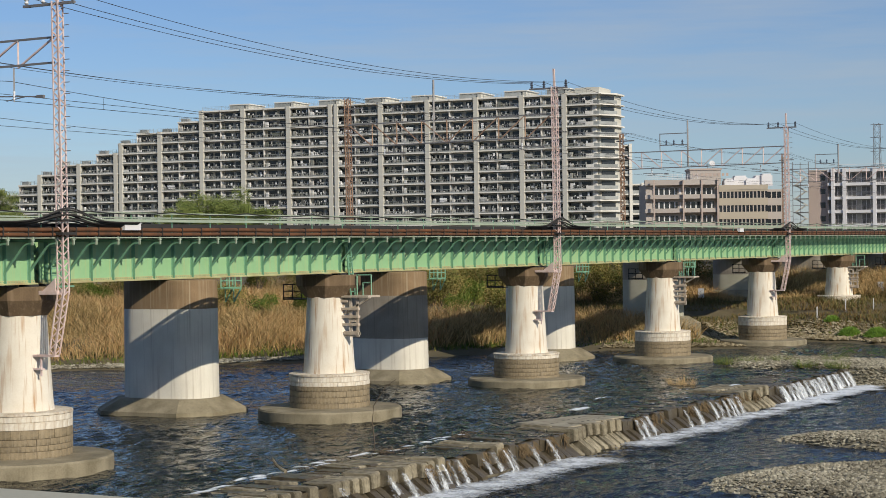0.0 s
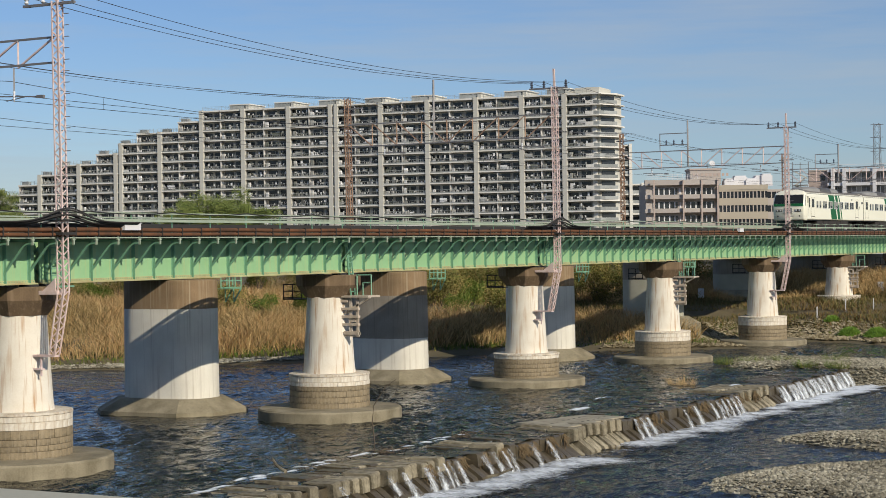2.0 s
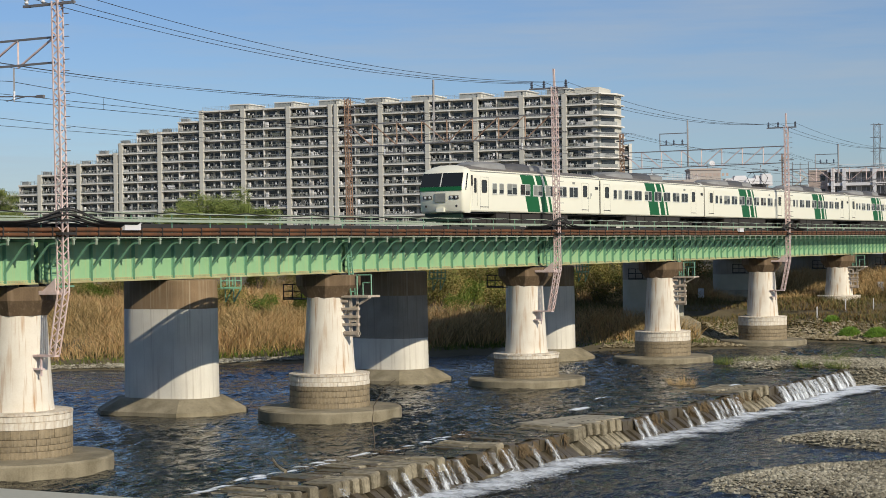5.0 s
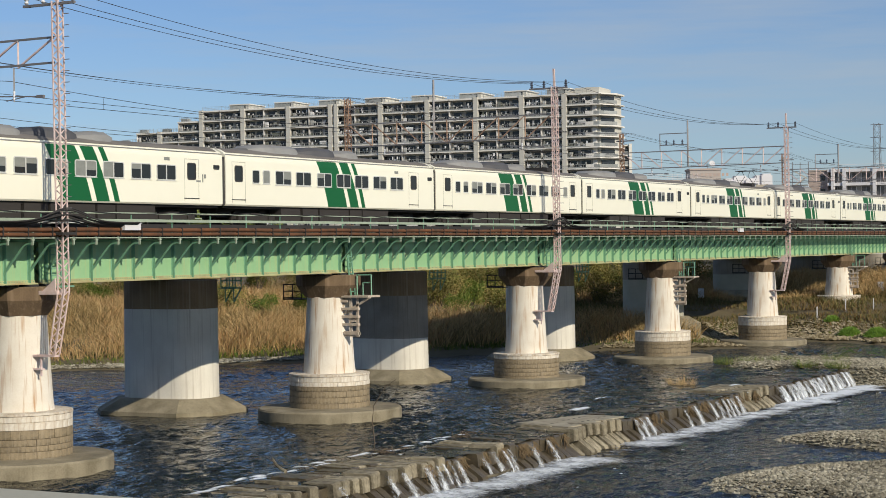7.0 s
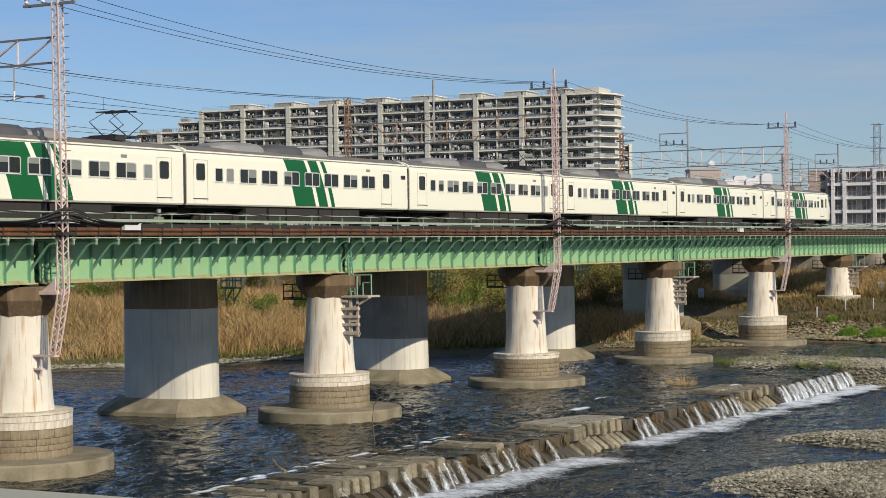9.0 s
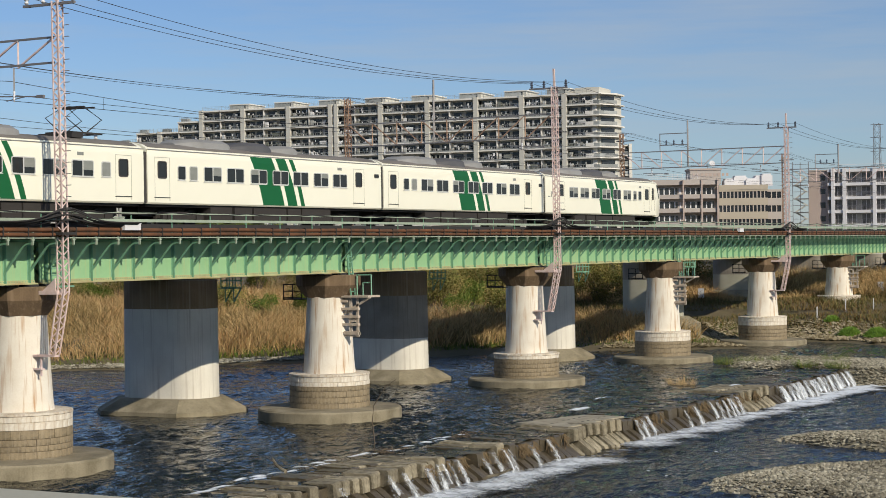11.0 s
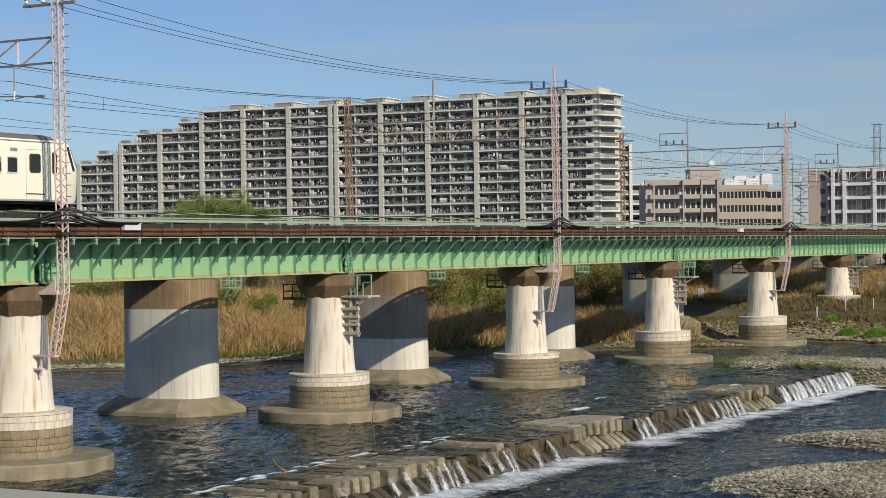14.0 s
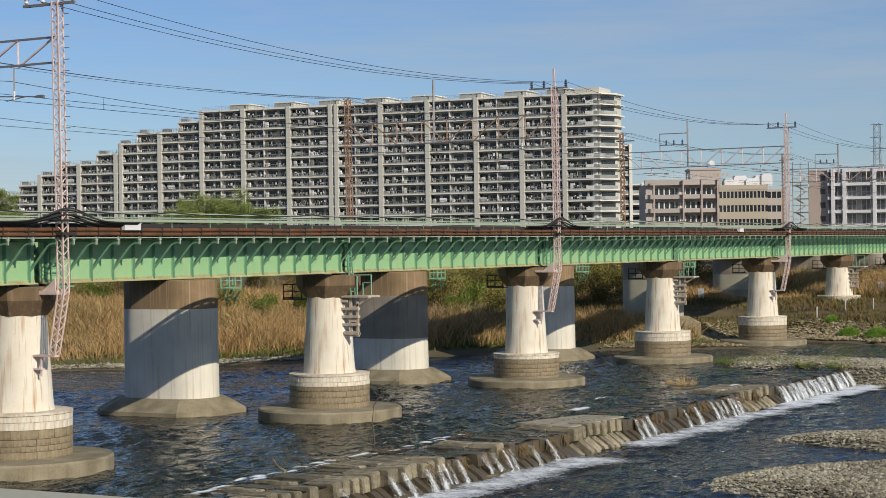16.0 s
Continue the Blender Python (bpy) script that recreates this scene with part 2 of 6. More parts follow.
M_GRAVEL = surf("gravel", (0.25, 0.225, 0.165), (0.13, 0.115, 0.08), 0.9, scale=1.2, fine=9, amount=0.9, bump=0.8, bump_size=0.06)
M_GROUND = surf("dry_earth", (0.16, 0.12, 0.065), (0.07, 0.065, 0.03), 0.95, scale=0.25, fine=4, amount=0.9, bump=0.5, bump_size=0.1)
M_WALL = surf("wall_concrete", (0.46, 0.44, 0.345), (0.31, 0.30, 0.22), 0.85, scale=0.8, amount=0.6)
M_REED = foliage("dry_reed", [(0.21, 0.16, 0.065), (0.40, 0.28, 0.12), (0.57, 0.40, 0.19), (0.47, 0.275, 0.12)])
M_GRASS = foliage("bank_grass", [(0.06, 0.10, 0.014), (0.11, 0.16, 0.024), (0.20, 0.19, 0.04)])
M_FRESH = foliage("fresh_grass", [(0.08, 0.16, 0.02), (0.13, 0.24, 0.03), (0.20, 0.30, 0.05)])
M_GRASSBASE = surf("grass_base", (0.07, 0.13, 0.02), (0.04, 0.07, 0.015), 0.9, scale=4, bump=0.4)
M_BUSH = foliage("bush_leaf", [(0.09, 0.105, 0.025), (0.17, 0.17, 0.04), (0.27, 0.235, 0.065), (0.30, 0.20, 0.075)])
M_DRYGRASS = foliage("dry_grass", [(0.07, 0.08, 0.02), (0.13, 0.12, 0.04), (0.215, 0.155, 0.06), (0.17, 0.105, 0.045)])
M_CLUTTER = foliage("balcony_clutter", [(0.12, 0.13, 0.10), (0.34, 0.34, 0.31), (0.62, 0.61, 0.58), (0.88, 0.88, 0.88)], 0.8)
M_ROCKMIX = foliage("rock_mix", [(0.12, 0.095, 0.05), (0.21, 0.17, 0.10), (0.28, 0.23, 0.14), (0.35, 0.30, 0.20)], 0.9)
M_TREE = foliage("tree_leaf", [(0.09, 0.13, 0.03), (0.16, 0.205, 0.05), (0.25, 0.27, 0.08)])
M_BARK = surf("bark", (0.12, 0.09, 0.06), None, 0.9)
M_WATER = water("river_upstream", (0.008, 0.012, 0.014), (0.016, 0.017, 0.012), 1.3, 0.38)
M_WATERLOW = water("river_downstream", (0.007, 0.010, 0.012), (0.012, 0.014, 0.012), 1.5, 0.30)
M_FALL = foam_mat("falling_water", (8.5, 8.5, 0.35), 0.50, 2.2)
M_FOAM = foam_mat("foam", (1.0, 0.6, 1.0), 0.45, 4.6)


# ---- mesh tools ----
class Shape:
    """Gathers solids; make() turns them into one mesh object."""

    def __init__(self):
        self.v, self.f = [], []

    def add(self, vs, fs):
        k = len(self.v)
        self.v.extend(vs)
        self.f.extend([tuple(i + k for i in f) for f in fs])
        return self

    def box(self, x0, x1, y0, y1, z0, z1, m=None):
        vs = [Vector((x, y, z)) for z in (z0, z1) for y in (y0, y1) for x in (x0, x1)]
        if m:
            vs = [m @ v for v in vs]
        return self.add([tuple(v) for v in vs], [(0, 2, 3, 1), (4, 5, 7, 6), (0, 1, 5, 4), (2, 6, 7, 3), (0, 4, 6, 2), (1, 3, 7, 5)])

    def bar(self, a, b, w, h, up=(0, 0, 1)):
        """A square bar from a to b."""
        a, b, up = Vector(a), Vector(b), Vector(up)
        d = (b - a).normalized()
        s = d.cross(up)
        s = s.normalized() if s.length > 1e-4 else d.orthogonal().normalized()
        u = s.cross(d)
        vs = [tuple(p + s * (i * w / 2) + u * (j * h / 2)) for p in (a, b) for i, j in ((-1, -1), (1, -1), (1, 1), (-1, 1))]
        return self.add(vs, [(3, 2, 1, 0), (4, 5, 6, 7), (0, 1, 5, 4), (1, 2, 6, 5), (2, 3, 7, 6), (3, 0, 4, 7)])

    def tube(self, pts, r, n=6, caps=True, r1=None):
        """A round bar along points."""
        pts = [Vector(p) for p in pts]
        vs, fs = [], []
        for i, p in enumerate(pts):
            d = (pts[min(i + 1, len(pts) - 1)] - pts[max(i - 1, 0)]).normalized()
            s = d.cross(Vector((0, 0, 1)))
            s = s.normalized() if s.length > 1e-3 else Vector((1, 0, 0))
            u = s.cross(d)
            rr = r if r1 is None else r + (r1 - r) * i / (len(pts) - 1)
            vs += [tuple(p + s * (rr * math.cos(2 * math.pi * k / n)) + u * (rr * math.sin(2 * math.pi * k / n))) for k in range(n)]
        for i in range(len(pts) - 1):
            for k in range(n):
                fs.append((i * n + k, i * n + (k + 1) % n, (i + 1) * n + (k + 1) % n, (i + 1) * n + k))
        if caps:
            fs += [tuple(range(n))[::-1], tuple(range((len(pts) - 1) * n, len(pts) * n))]
        return self.add(vs, fs)

    def loft(self, rings, closed=True, caps=True):
        n = len(rings[0])
        fs = []
        for i in range(len(rings) - 1):
            for k in range(n if closed else n - 1):
                fs.append((i * n + k, i * n + (k + 1) % n, (i + 1) * n + (k + 1) % n, (i + 1) * n + k))
        if caps:
            fs += [tuple(range(n))[::-1], tuple(range((len(rings) - 1) * n, len(rings) * n))]
        return self.add([tuple(p) for r in rings for p in r], fs)

    def prism(self, poly, axis, a, b):
        """A polygon in the plane across an axis, drawn out from a to b."""
        i = "xyz".index(axis)
        rings = []
        for t in (a, b):
            ring = []
            for p in poly:
                q = list(p)
                q.insert(i, t)
                ring.append(tuple(q))
            rings.append(ring)
        return self.loft(rings)

    def turned(self, profile, n=32, cx=0, cy=0, sx_=1.0, sy_=1.0, twist=0.0):
        """A solid of revolution from (radius, z) pairs."""
        return self.loft([[(cx + sx_ * r * math.cos(2 * math.pi * k / n + twist), cy + sy_ * r * math.sin(2 * math.pi * k / n + twist), z) for k in range(n)] for r, z in profile])

    def mesh(self, name, mat, smooth=0):
        me = bpy.data.meshes.new(name)
        me.from_pydata(self.v, [], self.f)
        bm = bmesh.new()
        bm.from_mesh(me)
        bmesh.ops.recalc_face_normals(bm, faces=bm.faces)
        bm.to_mesh(me)
        bm.free()
        me.materials.append(mat)
        if smooth:
            me.shade_smooth()
            me.set_sharp_from_angle(angle=radians(smooth))
        return me


def put(name, me, parent=None, m=None, label=""):
    ob = new(name, me)
    if parent:
        ob.parent = parent
    if m:
        ob.matrix_basis = m
    if label:
        ob["label"] = label
    return ob


def part(name, shape, mat, parent=None, label="", smooth=0, m=None):
    return put(name, shape.mesh(name, mat, smooth), parent, m, label)


def thing(name, label, category, m=None, group="", kind=""):
    ob = new(name)
    ob.empty_display_size = 0.2
    if m:
        ob.matrix_basis = m
    return tagged(ob, label, category, group, kind)


RNG = random.Random(7)


# ---- ground and river ----
WATER_UP, WATER_LOW = -0.22, -1.32
PIER_X = [54.5 + 23.25 * k for k in range(-2, 10)]
RAIL_Z = 9.5
TRACK_FAR = 10.0


def bank_distance(x, y):
    """Metres beyond the far waterline; below zero in the river."""
    d1 = (x - 100) * 0.62 + (y - 40) * 0.785
    d2 = (x - 141) * 0.83 + (y - 2) * 0.55
    wobble = 1.6 * noise.noise((x * 0.09, y * 0.09, 3.1)) + 0.6 * noise.noise((x * 0.31, y * 0.31, 7.7))
    cove = math.hypot(x - 146.3, y + 2.6) - 6.6
    return min(max(d1, d2), cove + 0.0 if cove < 8 else 1e9) + wobble


def smooth(a, b, t):
    t = min(max((t - a) / (b - a), 0), 1)
    return t * t * (3 - 2 * t)


def ground_z(x, y):
    if x < 8.25:
        return 6.9
    bed = -0.9 if y > -14.4 else -1.9
    d = bank_distance(x, y)
    if d < -6:
        return bed
    left = smooth(150, 120, x + 0.4 * y)
    low = bed + (0.08 - bed) * smooth(-6, 1.0, d)
    h = low + 1.7 * smooth(0.6, 8, d) + 0.6 * smooth(8, 20, d) + (6.0 * left + 1.6 * (1 - left)) * smooth(10, 46, d)
    return h + 0.25 * noise.noise((x * 0.2, y * 0.2, 0)) * smooth(0, 6, d)


def axis_steps(parts):
    out = []
    for a, b, s in parts:
        n = max(1, round((b - a) / s))
        out += [a + (b - a) * i / n for i in range(n)]
    return out + [parts[-1][1]]


def build_ground():
    xs = axis_steps([(-3000, -200, 700), (-200, 8.2, 70), (8.2, 8.3, 0.1), (8.3, 90, 6), (90, 190, 2.0), (190, 300, 12), (300, 3000, 450)])
    ys = axis_steps([(-3000, -80, 730), (-80, -15, 8), (-15, -14, 1.0), (-14, 90, 2.0), (90, 200, 12), (200, 3000, 560)])
    s = Shape()
    vs = [(x, y, ground_z(x, y)) for y in ys for x in xs]
    n = len(xs)
    fs = [(j * n + i, j * n + i + 1, (j + 1) * n + i + 1, (j + 1) * n + i) for j in range(len(ys) - 1) for i in range(n - 1)]
    s.add(vs, fs)
    tagged(part("ground", s, M_GROUND, smooth=60), "dry brown earth of the river bank and plain", "ground", kind="structure")


def weir_y(x):
    return -0.018 * (x - 60)


def sheet(name, mat, x0, x1, y0, y1, z, fine, amp, label):
    """River surface: short steep waves where the camera is near, in rough and calm patches."""
    (fx0, fx1), (fy0, fy1), step = fine
    xs = axis_steps([(x0, fx0, 6), (fx0, fx1, step), (fx1, min(fx1 + 30, x1), 0.8), (min(fx1 + 30, x1), x1, 8)])
    ys = axis_steps([(y0, fy0, 6), (fy0, fy1, step), (fy1, y1, 4)]) if fy1 < y1 else axis_steps([(y0, fy0, 12), (fy0, fy1, step)])
    vs = []
    for y in ys:
        for x in xs:
            rough = 0.75 + 0.9 * noise.noise((x * 0.07, y * 0.16, 2.0))
            u = x + 0.6 * noise.noise((x * 0.4, y * 0.4, 6.0))
            h = noise.noise((u * 0.75, y * 1.25, 1.0)) + 0.55 * noise.noise((u * 1.7, y * 2.6, 4.0))
            vs.append((x, y + weir_y(min(x, 125)), z + amp * max(rough, 0.25) * h))
    n = len(xs)
    fs = [(j * n + i, j * n + i + 1, (j + 1) * n + i + 1, (j + 1) * n + i) for j in range(len(ys) - 1) for i in range(n - 1)]
    me = bpy.data.meshes.new(name)
    me.from_pydata(vs, [], fs)
    me.materials.append(mat)
    me.shade_smooth()
    tagged(new(name, me), label, "river", kind="structure")


build_ground()
sheet("water_upstream", M_WATER, 8.0, 210, -14.2, 140, WATER_UP, ((42, 118), (-14.1, 26), 0.2), 0.13, "dark rippled river water sliding to the weir")
sheet("water_downstream", M_WATERLOW, 8.0, 260, -300, -14.2, WATER_LOW, ((52, 118), (-46, -14.2), 0.2), 0.125, "dark rippled river water below the weir")


def blob_points(cx, cy, rx, ry, seed, u, a):
    w = 1 + 0.13 * noise.noise((math.cos(a) * 1.6 + seed, math.sin(a) * 1.6, seed))
    return cx + rx * u * w * math.cos(a), cy + ry * u * w * math.sin(a)


def stones(name, label, place, count, lo, hi, mat, seed):
    """Loose stones in one mesh: knocked-about octahedra."""
    r = random.Random(seed)
    s = Shape()
    base = [(1, 0, 0), (0, 1, 0), (-1, 0, 0), (0, -1, 0), (0, 0, 1), (0, 0, -1), (0.7, 0.7, 0.35), (-0.7, 0.7, 0.35), (-0.7, -0.7, 0.35), (0.7, -0.7, 0.35)]
    faces = [(4, 0, 6), (4, 6, 1), (4, 1, 7), (4, 7, 2), (4, 2, 8), (4, 8, 3), (4, 3, 9), (4, 9, 0), (0, 5, 1, 6), (1, 5, 2, 7), (2, 5, 3, 8), (3, 5, 0, 9)]
    for _ in range(count):
        x, y, z = place(r)
        q = lo + (hi - lo) * r.random() ** 2.2
        ang = r.random() * 6.28
        ca, sa = math.cos(ang), math.sin(ang)
        ex, ey, ez = q * r.uniform(0.7, 1.3), q * r.uniform(0.6, 1.1), q * r.uniform(0.4, 0.8)
        vs = []
        for p in base:
            px, py, pz = p[0] * ex * r.uniform(0.8, 1.15), p[1] * ey * r.uniform(0.8, 1.15), p[2] * ez
            vs.append((x + px * ca - py * sa, y + px * sa + py * ca, z + pz))
        s.add(vs, faces)
    me = bpy.data.meshes.new(name)
    me.from_pydata(s.v, [], s.f)
    me.materials.append(mat)
    return tagged(new(name, me), label, "stones", kind="stuff")


def gravel_bar(cx, cy, rx, ry, z, h, seed, count, big, label):
    s = Shape()
    rings = []
    for i in range(13):
        u = 1.12 * (1 - i / 12.5)
        ring = []
        for k in range(64):
            x, y = blob_points(cx, cy, rx, ry, seed, u, 2 * math.pi * k / 64)
            ring.append((x, y, z - 0.25 + (h + 0.25) * smooth(0, 0.32, 1.12 - u) + 0.07 * noise.noise((x * 0.6, y * 0.6, seed))))
        rings.append(ring)
    s.loft(rings, caps=False)
    k0 = len(s.v) - 64
    s.f.append(tuple(range(k0, k0 + 64)))
    tagged(part("gravel_bar", s, M_GRAVEL, smooth=60), label, "gravel", kind="structure")

    def place(r):
        u, a = r.random() ** 0.5 * 1.04, r.random() * 6.283
        x, y = blob_points(cx, cy, rx, ry, seed, u, a)
        return x, y, z - 0.25 + (h + 0.25) * smooth(0, 0.32, 1.12 - u) + 0.02
    stones("river_stones", "grey rounded river stones on a gravel bar", place, count, 0.045, big, M_STONE2, int(seed * 10))


M_STONE2 = foliage("stone_mix", [(0.12, 0.105, 0.075), (0.21, 0.19, 0.135), (0.30, 0.27, 0.195), (0.42, 0.385, 0.29)], 0.85)
gravel_bar(70.65, -36.5, 9.0, 12.0, WATER_LOW, 0.42, 1.3, 24000, 0.16, "long bank of grey gravel beside the lower river")
gravel_bar(86.3, -32.2, 3.9, 10.6, WATER_LOW, 0.34, 2.7, 9000, 0.15, "low tongue of grey gravel in the lower river")
gravel_bar(124.6, -16.2, 5.6, 6.6, WATER_LOW, 1.2, 6.4, 15000, 0.2, "stony slope at the weir's end")
gravel_bar(123.8, -10.4, 5.4, 5.4, WATER_UP - 0.1, 0.34, 4.1, 6000, 0.22, "stony island with weeds beside the weir's end")


# ---- weir ----
def build_weir():
    weir = thing("weir", "low weir of concrete beams with water spilling over", "weir", pose(0, 0, WATER_UP), kind="structure")
    core = Shape()
    core.prism([(-11.4, -1.8), (-11.4, -0.09), (-14.1, -0.09), (-14.1, -1.8)], "x", 20, 120.5)
    part("core", core, M_WEIRBED, weir, m=Matrix.Identity(4))
    r = random.Random(5)
    meshes = []
    for i in range(8):
        e, w = r.uniform(-0.08, 0.08), r.uniform(0.24, 0.30)
        head = Shape().prism([(-13.0 + e, -0.5), (-13.0 + e, 0.0), (-13.06 + e, 0.06), (-14.28 + e, 0.06), (-14.36 + e, 0.0), (-14.38 + e, -0.5), (-14.1, -0.6)], "x", -w, w)
        tail = Shape().prism([(-11.3 + e, -0.5), (-11.3 + e, 0.0), (-11.38 + e, 0.06), (-12.86 + e, 0.06), (-12.93 + e, 0.0), (-12.93 + e, -0.5)], "x", -w, w)
        foot = Shape().prism([(-14.0, -0.62), (-14.3, -0.45), (-14.95, -0.92), (-15.0, -1.05), (-14.8, -1.5), (-14.0, -1.5)], "x", -w - 0.02, w * 0.5)
        meshes.append([[s_.mesh("block", m_) for m_ in (M_BLOCK, M_WEIRBED)] for s_ in (head, tail, foot)])
    x = 44.0
    while x < 120.3:
        pale = 75.5 < x < 81.4 or 98.4 < x < 103.4
        dry = pale or x < 63.5 or 68.3 < x < 69
        for piece in range(3):
            wet = not dry or (piece == 1 and not pale and r.random() < 0.65) or (piece == 2 and not pale)
            z = (r.uniform(0.0, 0.09) if dry else r.uniform(-0.12, -0.03)) + (r.uniform(-0.08, 0.03) if x < 58 else 0)
            if piece == 2:
                z = r.uniform(-0.1, 0.05)
            elif r.random() < 0.08:
                continue
            put("block", meshes[r.randrange(8)][piece][1 if wet else 0], weir, pose(x + r.uniform(-0.03, 0.03), weir_y(x) - 13 + r.uniform(-0.14, 0.14), z, r.uniform(-1.5, 1.5), r.uniform(-4, 4), r.uniform(-3, 3)) @ Matrix.Translation((0, 13, 0)))
        x += 0.64
    slab = Shape()
    slab.prism([(77.2, -11.0), (82.2, -12.4), (82.2, -14.55), (76.3, -14.2)], "z", 0.03, 0.15)
    part("cover_slab", slab, M_SLAB, weir, "dry pale concrete slab")
    hole = Shape().box(-0.09, 0.09, -0.05, 0.05, 0.148, 0.156).mesh("lifting_hole", M_DARK)
    for i in range(7):
        for dy in (-12.75, -13.8):
            put("lifting_hole", hole, weir, pose(77.6 + 0.64 * i, dy, 0))
    return weir


build_weir()


def set_cover(ob, values):
    at = ob.data.attributes.new("cover", "FLOAT", "POINT")
    at.data.foreach_set("value", values)


STRANDS, FOAM = [], []
FALL_RATE = ((61, 0.15), (64.5, 0.75), (67, 0.3), (69.2, 0.85), (70.4, 0.0), (72.2, 0.85), (81.5, 0.0), (85.0, 0.9), (86, 0.1), (90.2, 0.35), (92.3, 0.0), (97.2, 0.9), (103.7, 0.0), (116.5, 1.0), (121, 0.5), (999, 0.0))


def build_falls():
    r = random.Random(11)
    x = 50.0
    while x < 122:
        dens = next(q for end, q in FALL_RATE if x < end)
        w = r.uniform(0.9, 1.8) if x > 101 else r.uniform(0.6, 1.25)
        if r.random() < dens:
            y0 = weir_y(x)
            out = r.uniform(0.0, 0.16)
            prof = [(-13.2, 0.06), (-14.3, 0.05), (-14.5 - out, -0.08), (-14.75 - out, -0.45), (-14.95 - out, -0.85), (-15.05 - out, -1.12)]
            nx = 6
            vs, cov = [], []
            for k in range(nx + 1):
                fx = x + w * k / nx
                for j, (py, pz) in enumerate(prof):
                    vs.append((fx + 0.02 * r.uniform(-1, 1) + 0.06 * math.sin(j + x), py + y0 + 0.02 * r.uniform(-1, 1), pz))
                    edge = min(k, nx - k) / (nx / 2)
                    cov.append((-0.9 if j == 0 else -0.4 if j == 1 else 0.03 * j) + 0.30 * edge - 0.20 + (0.03 if x > 101 else -0.06 if x < 75 else -0.02) + 0.10 * r.uniform(-1, 1))
            m = len(prof)
            fs = [(k * m + j, k * m + j + 1, (k + 1) * m + j + 1, (k + 1) * m + j) for k in range(nx) for j in range(m - 1)]
            ob = tagged(part("water_fall", Shape().add(vs, fs), M_FALL, smooth=80), "white strand of water falling over the weir", "waterfall", "strands of falling water", "structure")
            set_cover(ob, cov)
            STRANDS.append(ob)
        x += w * (0.62 if x > 101 else 0.8)


build_falls()


def foam_patch(cx, cy, rx, ry, z, strength, seed):
    """A lumpy patch of foam lying on the water, thinning towards its rim."""
    s, cov = Shape(), []
    rings = []
    for i in range(8):
        u = 1 - i / 7.5
        ring = []
        for k in range(36):
            x, y = blob_points(0, 0, rx, ry, seed, u, 2 * math.pi * k / 36)
            ring.append((x, y, 0.10 * (1 - u) ** 0.7 * (0.6 + 0.8 * noise.noise((x * 1.7, y * 1.7, seed)))))
            cov.append(strength * (1 - u) - 0.35 * u ** 2)
        rings.append(ring)
    s.loft(rings, caps=False)
    s.f.append(tuple(range(len(s.v) - 36, len(s.v))))
    ob = tagged(part("foam_patch", s, M_FOAM, smooth=80, m=pose(cx, cy, z)), "white foam drifting on dark river water", "foam", "foam on the river")
    set_cover(ob, cov)
    return ob


def build_foam():
    r = random.Random(21)
    x = 55.0
    while x < 121:
        y = weir_y(x) - 16.0
        heavy = 0.40 if x < 74 else 0.06 if x < 80.5 else 0.40 if x < 103 else 0.62
        fx_, fy_, fz_ = x, y + r.uniform(-0.2, 0.3), WATER_LOW + 0.05 + r.uniform(0, 0.02)
        ob = foam_patch(fx_, fy_, r.uniform(2.0, 3.2), r.uniform(1.0, 2.3) * (1.7 if x < 74 else 1.25), fz_, heavy, r.random() * 50)
        FOAM.append((ob, fx_, fy_, fz_))
        x += r.uniform(1.5, 2.2)
    for x, y, a, b in ((85.6, -10.6, 2.2, 0.6), (63.5, -10.6, 1.2, 0.35), (60, -10.9, 1.0, 0.3), (57.5, -10.9, 1.1, 0.3), (51.5, -11.2, 1.6, 0.35), (68.6, -10.8, 0.9, 0.25), (47, -10.4, 1.4, 0.2), (70, -10.5, 1.0, 0.2), (92, -9, 1.6, 0.2), (52.8, -11.1, 1.2, 0.3), (103, -13, 1.8, 0.3), (55.3, -11.0, 0.9, 0.3)):
        foam_patch(x, y, a, b, WATER_UP + 0.07, 0.55, x * 1.37)
    for i in range(14):
        x = 54.5 + 1.35 * i + r.uniform(-0.4, 0.4)
        foam_patch(x, -10.75 + weir_y(x) + r.uniform(-0.25, 0.25), r.uniform(0.5, 1.0), r.uniform(0.2, 0.45), WATER_UP + 0.08, 0.50, 3.1 * i)


build_foam()


